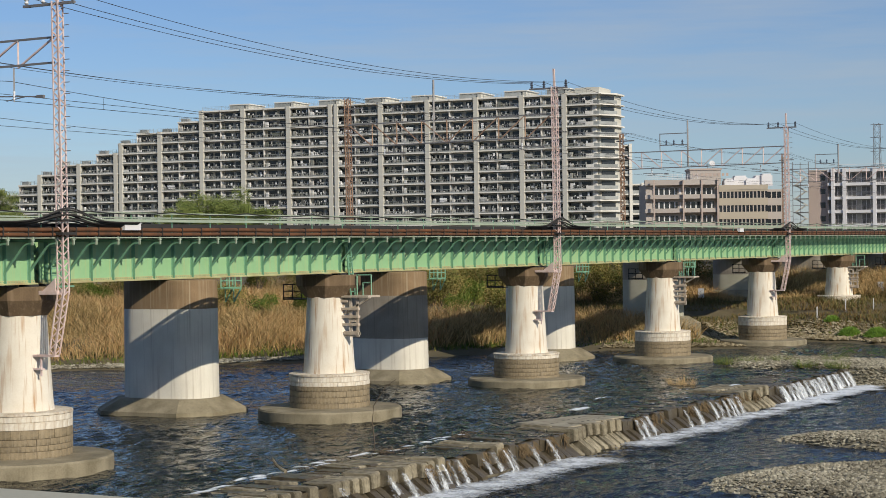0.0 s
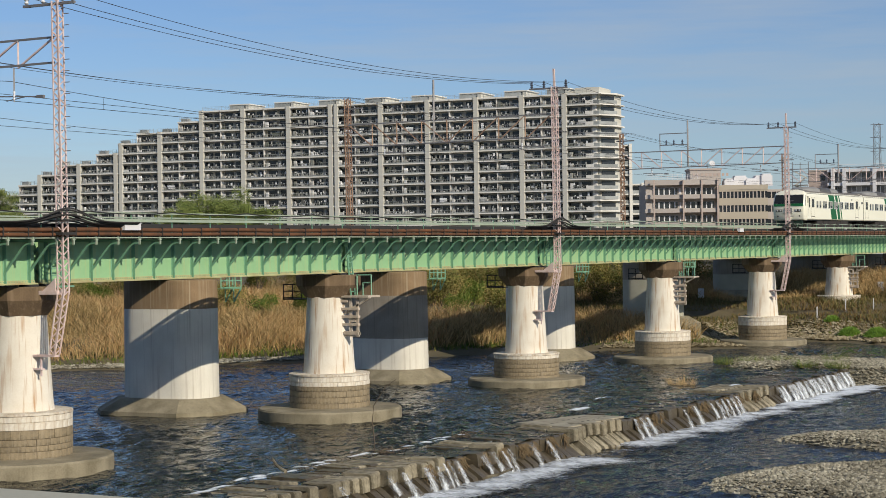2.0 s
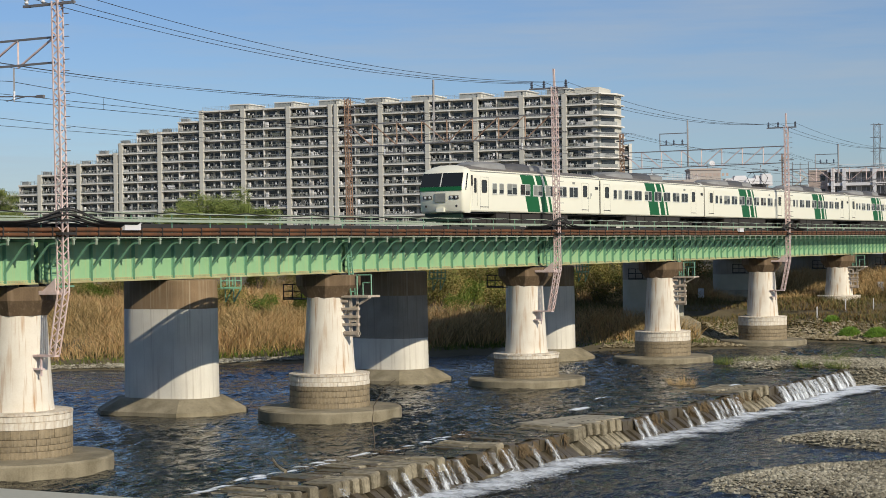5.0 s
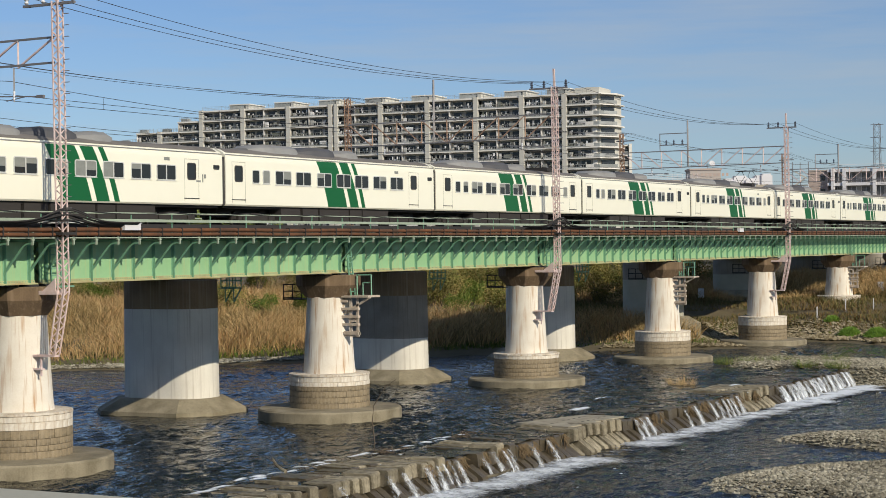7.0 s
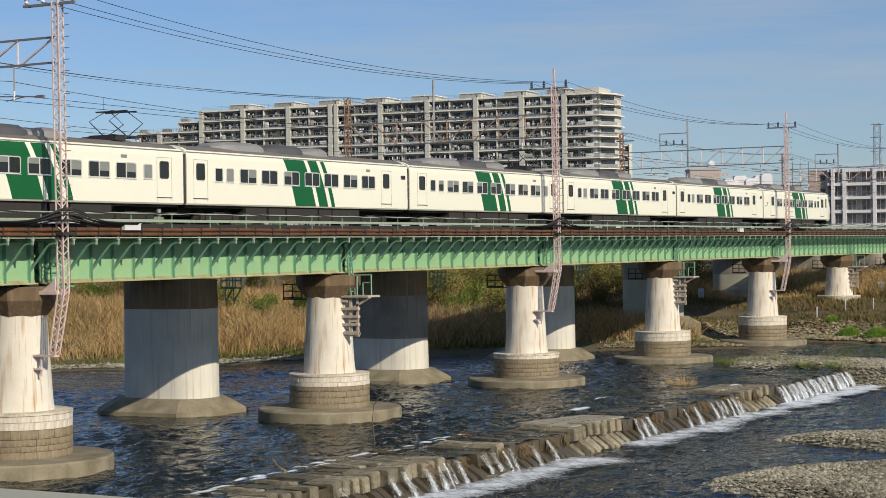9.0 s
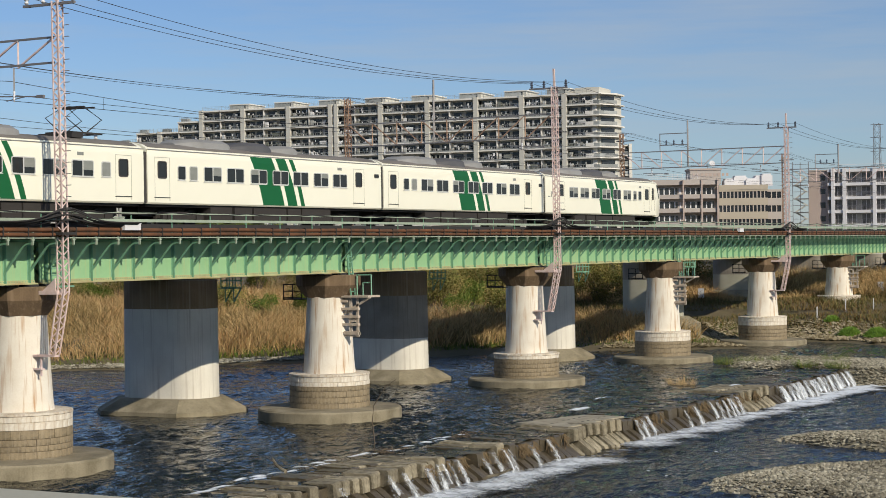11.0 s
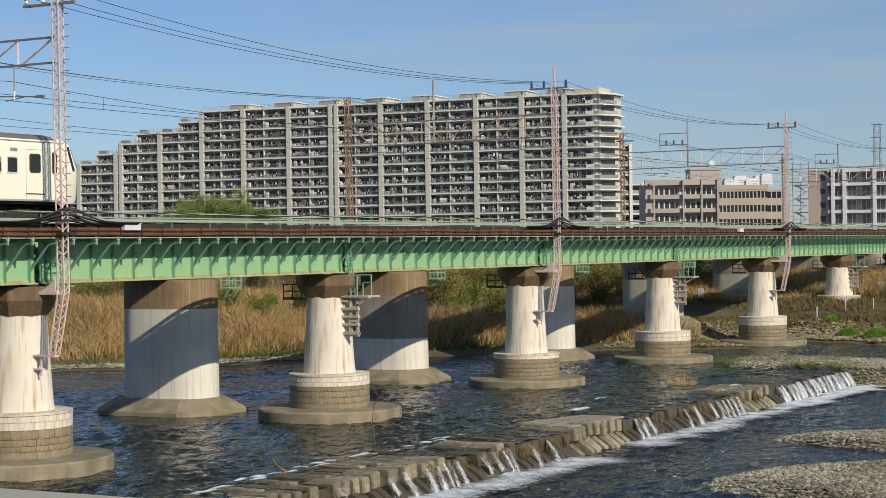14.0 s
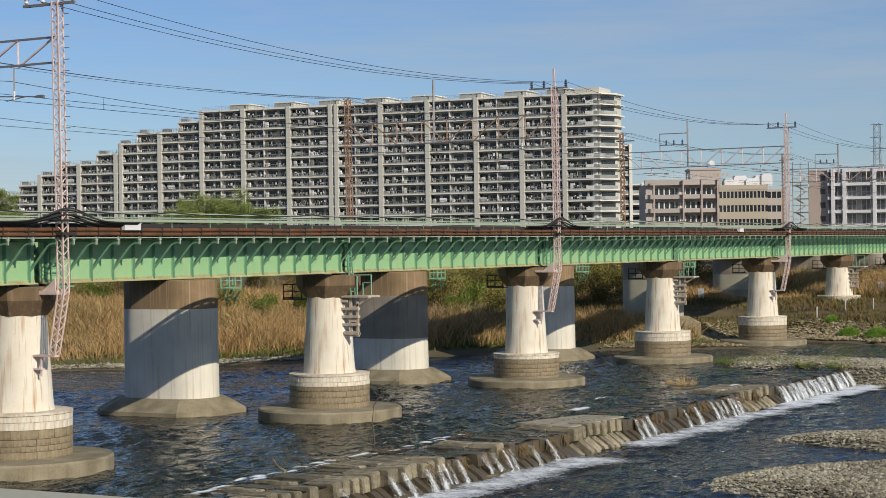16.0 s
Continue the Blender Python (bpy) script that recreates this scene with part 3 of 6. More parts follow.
# ---- bridge ----
def build_pier(x, drum_top, drum_white, base=0.42):
    p = thing("bridge_pier", "whitewashed tapering concrete pier with rust streaks on a masonry drum", "pier", pose(x, 0, 0), "piers of the near bridge")
    part("shaft", Shape().turned([(1.38, drum_top - 0.05), (1.32, drum_top + 0.35), (1.1, 6.06)], 40), M_PIER, p, "streaked whitewashed shaft", 40)
    cap = Shape()
    oct_ = [22.5 * (2 * k + 1) for k in range(8)]
    ring = lambda rx, ry, z: [(rx * math.cos(radians(a)), ry * math.sin(radians(a)), z) for a in oct_]
    cap.loft([ring(1.17, 1.2, 6.0), ring(1.5, 1.75, 6.62), ring(1.5, 1.75, 7.1), ring(1.42, 1.68, 7.16)])
    part("cap", cap, M_CAP, p, "grimy brown octagonal cap")
    for bx in (-0.75, 0.2):
        for by in (-1.25, 0.7):
            part("bearing", Shape().box(bx, bx + 0.55, by, by + 0.55, 7.12, 7.245), M_DARK, p)
    # masonry drum in courses
    h0, courses = base - 0.05, 6
    split = min(max(drum_white, h0), drum_top - 0.03)
    part("drum_core", Shape().turned([(2.03, h0 - 0.2), (2.03, split)], 36), M_DRUM, p, smooth=40)
    part("drum_core", Shape().turned([(2.032, split), (2.032, drum_top - 0.02)], 36), M_DRUMWHITE, p, smooth=40)
    edge = Shape().turned([(2.0, drum_top - 0.12), (2.1, drum_top - 0.1), (2.1, drum_top - 0.02), (2.02, drum_top), (1.2, drum_top)], 40)
    part("drum_rim", edge, M_DRUMWHITE, p, smooth=40)
    rows = [RNG.uniform(0.75, 1.25) for _ in range(courses)]
    z_unit = (drum_top - 0.12 - h0) / sum(rows)
    zc = h0
    for c in range(courses):
        ch = rows[c] * z_unit
        white = zc + ch / 2 > drum_white
        ang = RNG.uniform(0, 20)
        stop = ang + 360
        while ang < stop - 1:
            wide = min(RNG.choice((10, 12, 14, 17, 20)), stop - ang)
            if stop - ang - wide < 8:
                wide = stop - ang
            put("stone", stone_mesh(round(ch, 3), round(wide, 1), white), p, pose(0, 0, zc + 0.006, 0, 0, ang + wide / 2) @ pose(RNG.uniform(-0.008, 0.008), 0, 0))
            ang += wide
        zc += ch
    disc = Shape()
    rd = [(3.72 * math.cos(radians(a)) * (1.0 if abs(math.cos(radians(a))) < 0.9 else 0.97), 3.72 * math.sin(radians(a))) for a in range(0, 360, 15)]
    disc.loft([[(px, py, -1.6) for px, py in rd], [(px, py, base - 0.1) for px, py in rd], [(px * 0.98, py * 0.98, base - 0.02) for px, py in rd], [(px * 0.5, py * 0.5, base + 0.03) for px, py in rd]])
    part("footing", disc, M_DISC, p, "pale concrete footing ring, damp at the waterline", 30)
    return p


STONES = {}


def stone_mesh(h, wide, white):
    """One curved block of the drum's facing."""
    key = (h, wide, white)
    if key not in STONES:
        half = radians(wide) / 2 - (0.0015 if white else 0.0025)
        s = Shape()
        rings = []
        for k in range(4):
            a = -half + 2 * half * k / 3
            q = 2.07 if 0 < k < 3 else 2.062
            ca, sa = math.cos(a), math.sin(a)
            rings.append([(1.9 * ca, 1.9 * sa, 0), (2.05 * ca, 2.05 * sa, 0), (q * ca, q * sa, 0.012), (q * ca, q * sa, h - 0.016), (2.05 * ca, 2.05 * sa, h - 0.006), (1.9 * ca, 1.9 * sa, h - 0.006)])
        s.loft(rings)
        STONES[key] = s.mesh("stone", M_DRUMWHITE if white else M_DRUM)
    return STONES[key]


for k_, x_ in enumerate(PIER_X):
    i_ = k_ - 2
    if i_ < -1 or i_ > 7:
        continue
    top_ = {0: 2.2, 1: 2.12, 2: 1.78, 3: 2.05, 4: 2.2}.get(i_, 1.9)
    if i_ >= 5:
        g_ = ground_z(x_, 0)
        pp = build_pier(x_, g_ + 0.35, g_ - 1, g_ - 0.2)
    else:
        build_pier(x_, top_, {0: 1.45, 1: 1.5, 2: 1.3, 3: 1.4, 4: 1.35}.get(i_, 1.5), {0: 0.38, 1: 0.36, 2: 0.24, 3: 0.2, 4: 0.2}.get(i_, 0.38))


def stadium(w, length, z, cy=0.0, n=10):
    r, e = w / 2, (length - w) / 2
    return [(r * math.cos(a), cy + (e if math.sin(a) >= 0 else -e) + r * math.sin(a), z) for a in [math.pi * (k + 0.5) / n for k in range(2 * n)]]


def build_far_pier(x):
    base = max(0.0, ground_z(x, TRACK_FAR))
    p = thing("bridge_pier", "broad oblong concrete pier, pale below and rust-brown above", "pier", pose(x, TRACK_FAR, 0), "piers of the far bridge")
    part("shaft", Shape().loft([stadium(3.42, 5.56, base + 0.55), stadium(3.37, 5.5, 5.42)]), M_FARPIER if x < 130 else M_WALL, p, "pale formwork-marked shaft", 35)
    if 95 < x < 105:
        part("grimy_band", Shape().loft([stadium(3.405, 5.54, 2.62), stadium(3.376, 5.506, 5.41)]), M_FARGRIME, p, "unpainted grey band with dark streaks", 35)
    part("cap", Shape().loft([stadium(3.38, 5.51, 5.40), stadium(3.36, 5.48, 6.9), stadium(3.2, 5.3, 6.95)]), M_FARCAP if x < 130 else M_FARGRIME, p, "rust-streaked brown upper part", 35)
    sk = lambda w, l, c, z: [(-w, -l + c, z), (-w + c, -l, z), (w - c, -l, z), (w, -l + c, z), (w, l - c, z), (w - c, l, z), (-w + c, l, z), (-w, l - c, z)]
    part("footing", Shape().loft([sk(3.0, 4.0, 1.4, -1.6 + base), sk(2.95, 3.9, 1.4, base - 0.02), sk(1.95, 2.95, 1.0, base + 0.62)]), M_DISC, p, "sloping concrete skirt at the waterline")
    stage = part("inspection_stage", Shape().box(0.9, 2.0, -3.25, -2.5, 6.40, 6.44), M_GREENPART, p, "green steel inspection stage")
    beams = []
    for y in (-3.25, -2.7):
        beams += [((0.9, y, z), (2.0, y, z)) for z in (6.48, 6.85, 7.3)]
        beams += [((xx, y, 6.45), (xx, y, 7.3)) for xx in (0.9, 1.45, 2.0)]
        beams += [((1.3, y, 5.7), (2.0, y, 6.42)), ((1.3, y, 5.7), (1.3, y, 6.42))]
    beams += [((xx, -3.25, 7.3), (xx, -2.3, 7.3)) for xx in (0.9, 2.0)]
    for q0, q1 in beams:
        part("beam", Shape().bar(q0, q1, 0.06, 0.06), M_GREENPART, stage)


for k_, x_ in enumerate(PIER_X):
    if 2 <= k_ <= 9:
        build_far_pier(x_ - 0.2)


def build_span():
    """One plate-girder span from pier to pier, in its own frame."""
    L0, L1 = 0.14, 23.11
    sp = thing("girder_span", "mint-green riveted plate girder span with walkway brackets", "bridge span", None, "spans of the near bridge")
    for y in (-0.95, 0.95):
        part("web", Shape().box(L0, L1, y - 0.012, y + 0.012, 7.30, 9.06), M_GREEN, sp)
        part("flange", Shape().box(L0, L1, y - 0.2, y + 0.2, 7.25, 7.30), M_GREENRUST, sp)
        part("flange", Shape().box(L0, L1, y - 0.2, y + 0.2, 9.06, 9.11), M_GREENPART, sp)
    part("flange_angle", Shape().box(L0, L1, -1.06, -0.965, 7.30, 7.315).box(L0, L1, -0.985, -0.963, 7.315, 7.42), M_GREENRUST, sp)
    n = 17
    st = Shape().box(-0.012, 0.012, -1.10, -0.962, 7.30, 9.06).box(-0.06, 0.012, -0.98, -0.962, 7.30, 9.06).mesh("stiffener", M_GREENPART)
    br = Shape()
    pts = [(0, -0.98, 7.68), (0, -1.5, 8.24), (0, -1.93, 8.70), (0, -2.08, 8.82), (0, -2.22, 8.86), (0, -2.42, 8.87)]
    for a, b in zip(pts, pts[1:]):
        br.bar(a, b, 0.068, 0.07, (1, 0, 0))
    br.box(-0.03, 0.03, -2.42, -0.98, 8.93, 9.03)
    # bracket tips take the paler rail green: sunlight put into their colour
    tip = Shape().box(-0.035, 0.035, -2.50, -2.42, 8.80, 9.32).box(-0.075, 0.075, -2.505, -2.42, 8.98, 9.03).mesh("pipe_rest", M_RAILING)
    br = br.mesh("bracket", M_GREENPART)
    rv = Shape()
    k = 0
    while L0 + 0.1 + k * 0.155 < L1:
        x = L0 + 0.1 + k * 0.155
        rv.box(x - 0.02, x + 0.02, -1.000, -0.984, 7.345, 7.385)
        k += 1
    part("rivets", rv, M_GREENPART, sp)
    for i in range(n):
        x = 0.5 + i * (22.25 / (n - 1))
        put("stiffener", st, sp, pose(x, 0, 0))
        put("pipe_rest", tip, put("bracket", br, sp, pose(x, 0, 0)))
    cross = Shape()
    for i in range(0, n, 2):
        x = 0.5 + i * (22.25 / (n - 1))
        cross.bar((x, -0.94, 7.4), (x, 0.94, 8.95), 0.08, 0.08).bar((x, 0.94, 7.4), (x, -0.94, 8.95), 0.08, 0.08)
    part("cross_bracing", cross, M_GREENPART, sp)
    part("walkway", Shape().box(0.02, 23.23, -2.36, -1.4, 9.03, 9.07), M_DARK, sp, "dark grated walkway")
    part("stringer", Shape().box(0.0, 23.25, -2.47, -2.40, 9.06, 9.11), M_RAILING, sp)
    return sp


SPAN = build_span()
SPAN.matrix_basis = pose(PIER_X[1], 0, 0)
for x_ in PIER_X[2:10]:
    copy_thing(SPAN, pose(x_, 0, 0))


def build_track(y, name, label):
    t = thing(name, label, "railway track", kind="structure")
    s = Shape()
    x = 40.0
    while x < 230:
        s.box(x - 0.1, x + 0.1, y - 1.05, y + 1.05, 9.11, 9.31)
        x += 0.62
    part("sleepers", s, M_SLEEPER, t)["kind"] = "stuff"
    for dy in (-0.565, 0.565):
        part("rail", Shape().prism([(y + dy - 0.06, 9.31), (y + dy + 0.06, 9.31), (y + dy + 0.02, 9.34), (y + dy + 0.033, 9.46), (y + dy + 0.033, RAIL_Z), (y + dy - 0.033, RAIL_Z), (y + dy - 0.033, 9.46), (y + dy - 0.02, 9.34)], "x", -360, 420), M_STEEL, t)
    part("guard_timber", Shape().box(31, 240, y - 1.25, y - 1.1, 9.25, 9.42), M_SLEEPER, t)
    part("guard_timber", Shape().box(31, 240, y + 1.1, y + 1.25, 9.25, 9.42), M_SLEEPER, t)


build_track(0, "track_near", "rails on dark timber sleepers across the near bridge")
build_track(TRACK_FAR, "track_far", "rails on dark timber sleepers across the far bridge")


def build_far_girder():
    for x in PIER_X[1:10]:
        sp = thing("girder_span", "green plate girder span of the far bridge", "bridge span", pose(x, TRACK_FAR, 0), "spans of the far bridge")
        for y in (-0.95, 0.95):
            part("web", Shape().box(0.14, 23.1, y - 0.012, y + 0.012, 7.05, 9.06), M_GREEN, sp)
            part("flange", Shape().box(0.14, 23.1, y - 0.2, y + 0.2, 7.0, 7.05).box(0.14, 23.1, y - 0.2, y + 0.2, 9.06, 9.11), M_GREENPART, sp)
        part("walkway", Shape().box(0, 23.25, 0.97, 2.3, 9.03, 9.08).box(0, 23.25, -2.0, -0.97, 9.03, 9.08), M_DARK, sp)


build_far_girder()


def build_railing(y, name, label, thick, x0, x1, pitch, lo, hi):
    rl = thing(name, label, "railing", kind="")
    n = round((x1 - x0) / pitch)
    post = Shape().box(-0.017, 0.017, -0.017, 0.017, 9.03, hi).mesh("post", M_GREENPART)
    for i in range(n + 1):
        put("post", post, rl, pose(x0 + i * pitch, y, 0))
    part("top_rail", Shape().box(x0, x1, y - 0.03, y + 0.03, hi - 0.03, hi + 0.04), M_RAILING, rl)
    part("middle_rail", Shape().box(x0, x1, y - 0.03, y + 0.03, lo - thick, lo + thick), M_RAILING if y < 0 else M_GREENPART, rl)


build_railing(-2.25, "railing", "pale green steel railing along the near walkway", 0.06, 45, 205, 2.78, 9.80, 10.1)
build_railing(12.2, "railing", "pale green railing along the far bridge", 0.10, 60, 250, 2.78, 9.85, 10.35)


def build_pipes():
    for z, rr in ((9.41, 0.085), (9.22, 0.075)):
        p = thing("pipe", "rust-brown service pipe clamped along the bridge", "pipe", None, "pipes along the bridge")
        pts = [(45 + 160 * i / 64, -2.52, z + 0.015 * math.sin(i * 1.7)) for i in range(65)]
        part("pipe_run", Shape().tube(pts, rr, 8), M_RUST, p, smooth=50)
        clip = Shape().box(-0.022, 0.022, -2.62, -2.42, z - rr - 0.015, z + rr + 0.015).mesh("clamp", M_DARK)
        x = PIER_X[2] + 0.5 - 1.39 * 6
        while x < 200:
            put("clamp", clip, p, pose(x, 0, 0))
            x += 1.39
    hold = thing("cable_run", "dark cable bundle lying along the walkway", "cables")
    part("trough", Shape().box(45, 205, -2.22, -2.0, 9.47, 9.66), M_DARK, hold)
    for mx in MAST_X:
        for j in range(9):
            y = -2.5 - 0.045 * j
            pts = []
            for i in range(25):
                u = i / 24
                bump = math.exp(-((u - 0.5) / 0.17) ** 2)
                pts.append((mx - 4.5 + 9 * u, y, 9.5 + 0.025 * j + (0.28 + 0.03 * (j * 5 % 9)) * bump * (1 - 0.2 * math.sin(6 * u + j))))
            part("cable", Shape().tube(pts, 0.032, 5), M_DARK, hold, smooth=60)


MAST_X = [54.2, 100.3, 146.8, 193.2]


def lattice(s, a, b, w0, w1, panel, leg=0.06):
    """A square lattice column from a to b."""
    a, b = Vector(a), Vector(b)
    n = max(2, round((b - a).length / panel))
    cs = ((-1, -1), (1, -1), (1, 1), (-1, 1))
    pt = lambda u, c: a.lerp(b, u) + Vector((c[0], c[1], 0)) * ((w0 + (w1 - w0) * u) / 2)
    legs, lace = [], Shape()
    for c in cs:
        legs.append(Shape().bar(pt(0, c), pt(1, c), leg, leg, (1, 0, 0)))
    for i in range(n):
        u0, u1 = i / n, (i + 1) / n
        for k in range(4):
            c, d = cs[k], cs[(k + 1) % 4]
            if (i + k) % 2:
                c, d = d, c
            lace.bar(pt(u0, c), pt(u1, d), leg * 0.58, leg * 0.58, (0.3, 0.7, 0.1))
    return legs, lace


def build_mast(x, near=True):
    y = -2.6 if near else 12.6
    top = 18.4 if near else 18.45
    m = thing("catenary_mast", "slender lattice mast, faded pink paint" if near else "slender lattice mast of rust-orange steel", "mast", pose(x, y, 0), "masts along the bridge")
    mat = M_MAST if near else M_MASTRUST
    legs, lace = lattice(None, (0, 0, 6.95 if near else 7.0), (-0.15, 0, top), 0.31, 0.30, 0.24, 0.05)
    for lg_ in legs:
        part("leg", lg_, mat, m)
    part("lacing", lace, mat, m)["kind"] = "stuff"
    if near:
        legs, lace = lattice(None, (0, 0.52, 4.45), (0, 0.0, 7.0), 0.28, 0.31, 0.24, 0.05)
        for lg_ in legs:
            part("foot_leg", lg_, mat, m)
        part("foot_lacing", lace, mat, m)["kind"] = "stuff"
        part("foot_bracket", Shape().box(-0.17, 0.17, 0.4, 1.6, 4.38, 4.46).box(-0.18, 0.06, 1.05, 1.6, 3.85, 3.92).box(-0.1, -0.04, 1.1, 1.18, 3.6, 4.4), M_MAST, m, "steel shelf bolted to the pier")
        part("upper_bracket", Shape().box(-0.3, 0.3, 0.1, 1.45, 6.85, 7.0).prism([(0.2, 6.9), (1.0, 6.9), (0.2, 7.5)], "x", -0.25, -0.2), M_MAST, m)
        part("collar", Shape().box(-0.4, 0.4, -0.35, 0.5, 9.2, 9.3).box(-0.4, 0.4, -0.35, 0.5, 9.75, 9.8), M_DARK, m)
        part("top_pole", Shape().bar((-0.15, 0, top), (-0.2, 0, 19.5), 0.12, 0.12), mat, m)
        part("crossarm", Shape().box(-0.22, -0.1, -0.9, 1.7, 18.25, 18.35), M_BEAM, m)
        for dy in (-0.8, 0.7, 1.55):
            ins = part("insulator", Shape().turned([(0.03, 18.35), (0.10, 18.42), (0.05, 18.5), (0.11, 18.56), (0.05, 18.64), (0.09, 18.7), (0.02, 18.8)], 10, -0.16, dy), M_INSUL if x < 60 else M_INSULDARK, m, "ceramic insulator", 50)
    steps = Shape()
    z = 9.8
    while z < top:
        steps.bar((-0.05, -0.25, z), (-0.05, -0.5, z), 0.03, 0.03)
        z += 0.45
    part("step_iron", steps, M_BEAM, m)["kind"] = "stuff"
    if not near:
        part("crossarm", Shape().box(-0.22, -0.1, -1.2, 0.5, 17.7, 17.8), M_BEAM, m)
    return m


def build_gantry(x, pole_y, arms, zt=16.72, zb=15.2):
    g = thing("catenary_beam", "grey steel truss beam carrying overhead wires across both tracks", "truss beam", pose(x - 0.12, 0, 0), "beams over the tracks")
    y0, y1 = -2.4, 12.5
    part("top_chord", Shape().bar((0, y0, zt), (0, y1, zt - 0.05), 0.08, 0.08), M_BEAM, g)
    part("bottom_chord", Shape().bar((0, y0, zb + 0.1), (0, y1, zb), 0.085, 0.08), M_BEAM, g)
    n = 8
    for i in range(n):
        a, b = y0 + (y1 - y0) * i / n, y0 + (y1 - y0) * (i + 1) / n
        if i < n // 2:
            p, q = (a, zt), (b, zb)
        else:
            p, q = (a, zb), (b, zt)
        part("diagonal", Shape().bar((0, *p), (0, *q), 0.065, 0.065), M_MASTRUST if 60 < x < 120 else M_MAST, g)
        if i:
            part("upright", Shape().bar((0, a, zb), (0, a, zt), 0.065, 0.065), M_MASTRUST if 60 < x < 120 else M_MAST, g)
    part("wire_pole", Shape().bar((0, pole_y, zb), (0, pole_y, zt + 2.6), 0.11, 0.11), M_BEAM, g)
    if arms:
        part("wire_frame", Shape().bar((0, pole_y, zt + 1.5), (0, pole_y + 2.6, zt + 1.5), 0.07, 0.07).bar((0, pole_y + 2.6, zt), (0, pole_y + 2.6, zt + 1.5), 0.06, 0.06).bar((0, pole_y, zt + 0.5), (0, pole_y + 2.6, zt + 0.5), 0.07, 0.07), M_BEAM, g)
        for dy in (0.5, 1.3, 2.0):
            part("insulator", Shape().turned([(0.03, zt + 0.5), (0.1, zt + 0.6), (0.05, zt + 0.7), (0.1, zt + 0.78), (0.03, zt + 0.95)], 10, 0, pole_y + dy), M_INSULDARK, g, "dark ceramic insulator", 50)
    for ty in (0.0, TRACK_FAR):
        part("dropper", Shape().bar((0, ty - 0.3, zb), (0, ty - 0.3, 14.55), 0.06, 0.06), M_BEAM, g)
        part("insulator", Shape().turned([(0.025, 14.6), (0.06, 14.65), (0.035, 14.72), (0.06, 14.79), (0.035, 14.86), (0.06, 14.93), (0.025, 15.0)], 10, 0, ty - 0.3), M_INSUL, g, "white ceramic insulator", 50)
        part("steady_arm", Shape().bar((0, ty - 1.6, 14.7), (0, ty + 0.5, 14.8), 0.05, 0.05).bar((0, ty - 0.9, 14.73), (0, ty + 0.1, 14.6), 0.035, 0.035).bar((0, ty - 1.85, 14.69), (0, ty - 1.5, 14.71), 0.12, 0.12), M_BEAM, g)


for x_ in MAST_X:
    build_mast(x_)
    build_mast(x_ + 0.15, False)
build_gantry(MAST_X[0], 6.0, False, 17.0, 15.9)
build_gantry(MAST_X[1], 6.0, False)
build_gantry(MAST_X[2], 6.3, True)
build_gantry(MAST_X[3], 6.3, True)
build_pipes()


def wire(name, label, y0, z0, sag, r, posts, hang=None, group="overhead wires"):
    """A wire from post to post with sag; hang: the height of a contact wire that hangs under it."""
    s = Shape()
    for a, b in zip(posts, posts[1:]):
        pts = [(a + (b - a) * i / 16, y0, z0 - sag * 4 * (i / 16) * (1 - i / 16)) for i in range(17)]
        s.tube(pts, r, 4, caps=False)
        if hang:
            s.tube([(a, y0, hang), (b, y0, hang)], r, 4, caps=False)
            for i in range(2, 15, 3):
                x = a + (b - a) * i / 16
                s.tube([(x, y0, hang), (x, y0, z0 - sag * 4 * (i / 16) * (1 - i / 16))], r * 0.6, 3, caps=False)
    tagged(part(name, s, M_WIRE), label, "wire", group)


POSTS = [7.7] + MAST_X + [239.7]
for y_, z_, sg_ in ((-3.4, 18.65, 0.95), (-1.9, 18.68, 0.9), (-1.05, 18.66, 0.85)):
    wire("feeder_wire", "dark feeder wire strung from mast to mast", y_, z_, sg_, 0.013, POSTS)
for y_, z_, sg_ in ((11.6, 18.40, 0.66), (12.3, 18.50, 0.66), (12.9, 18.42, 0.60)):
    wire("feeder_wire", "dark feeder wire strung along the far masts", y_, z_, sg_, 0.012, POSTS)
for y_ in (0.0, TRACK_FAR):
    wire("catenary_wire", "messenger and contact wire over the track", y_, 15.4, 0.6, 0.012, POSTS, 14.62)
wire("auxiliary_wire", "second wire close above the contact wire", 0.0, 14.86, 0.04, 0.011, POSTS)


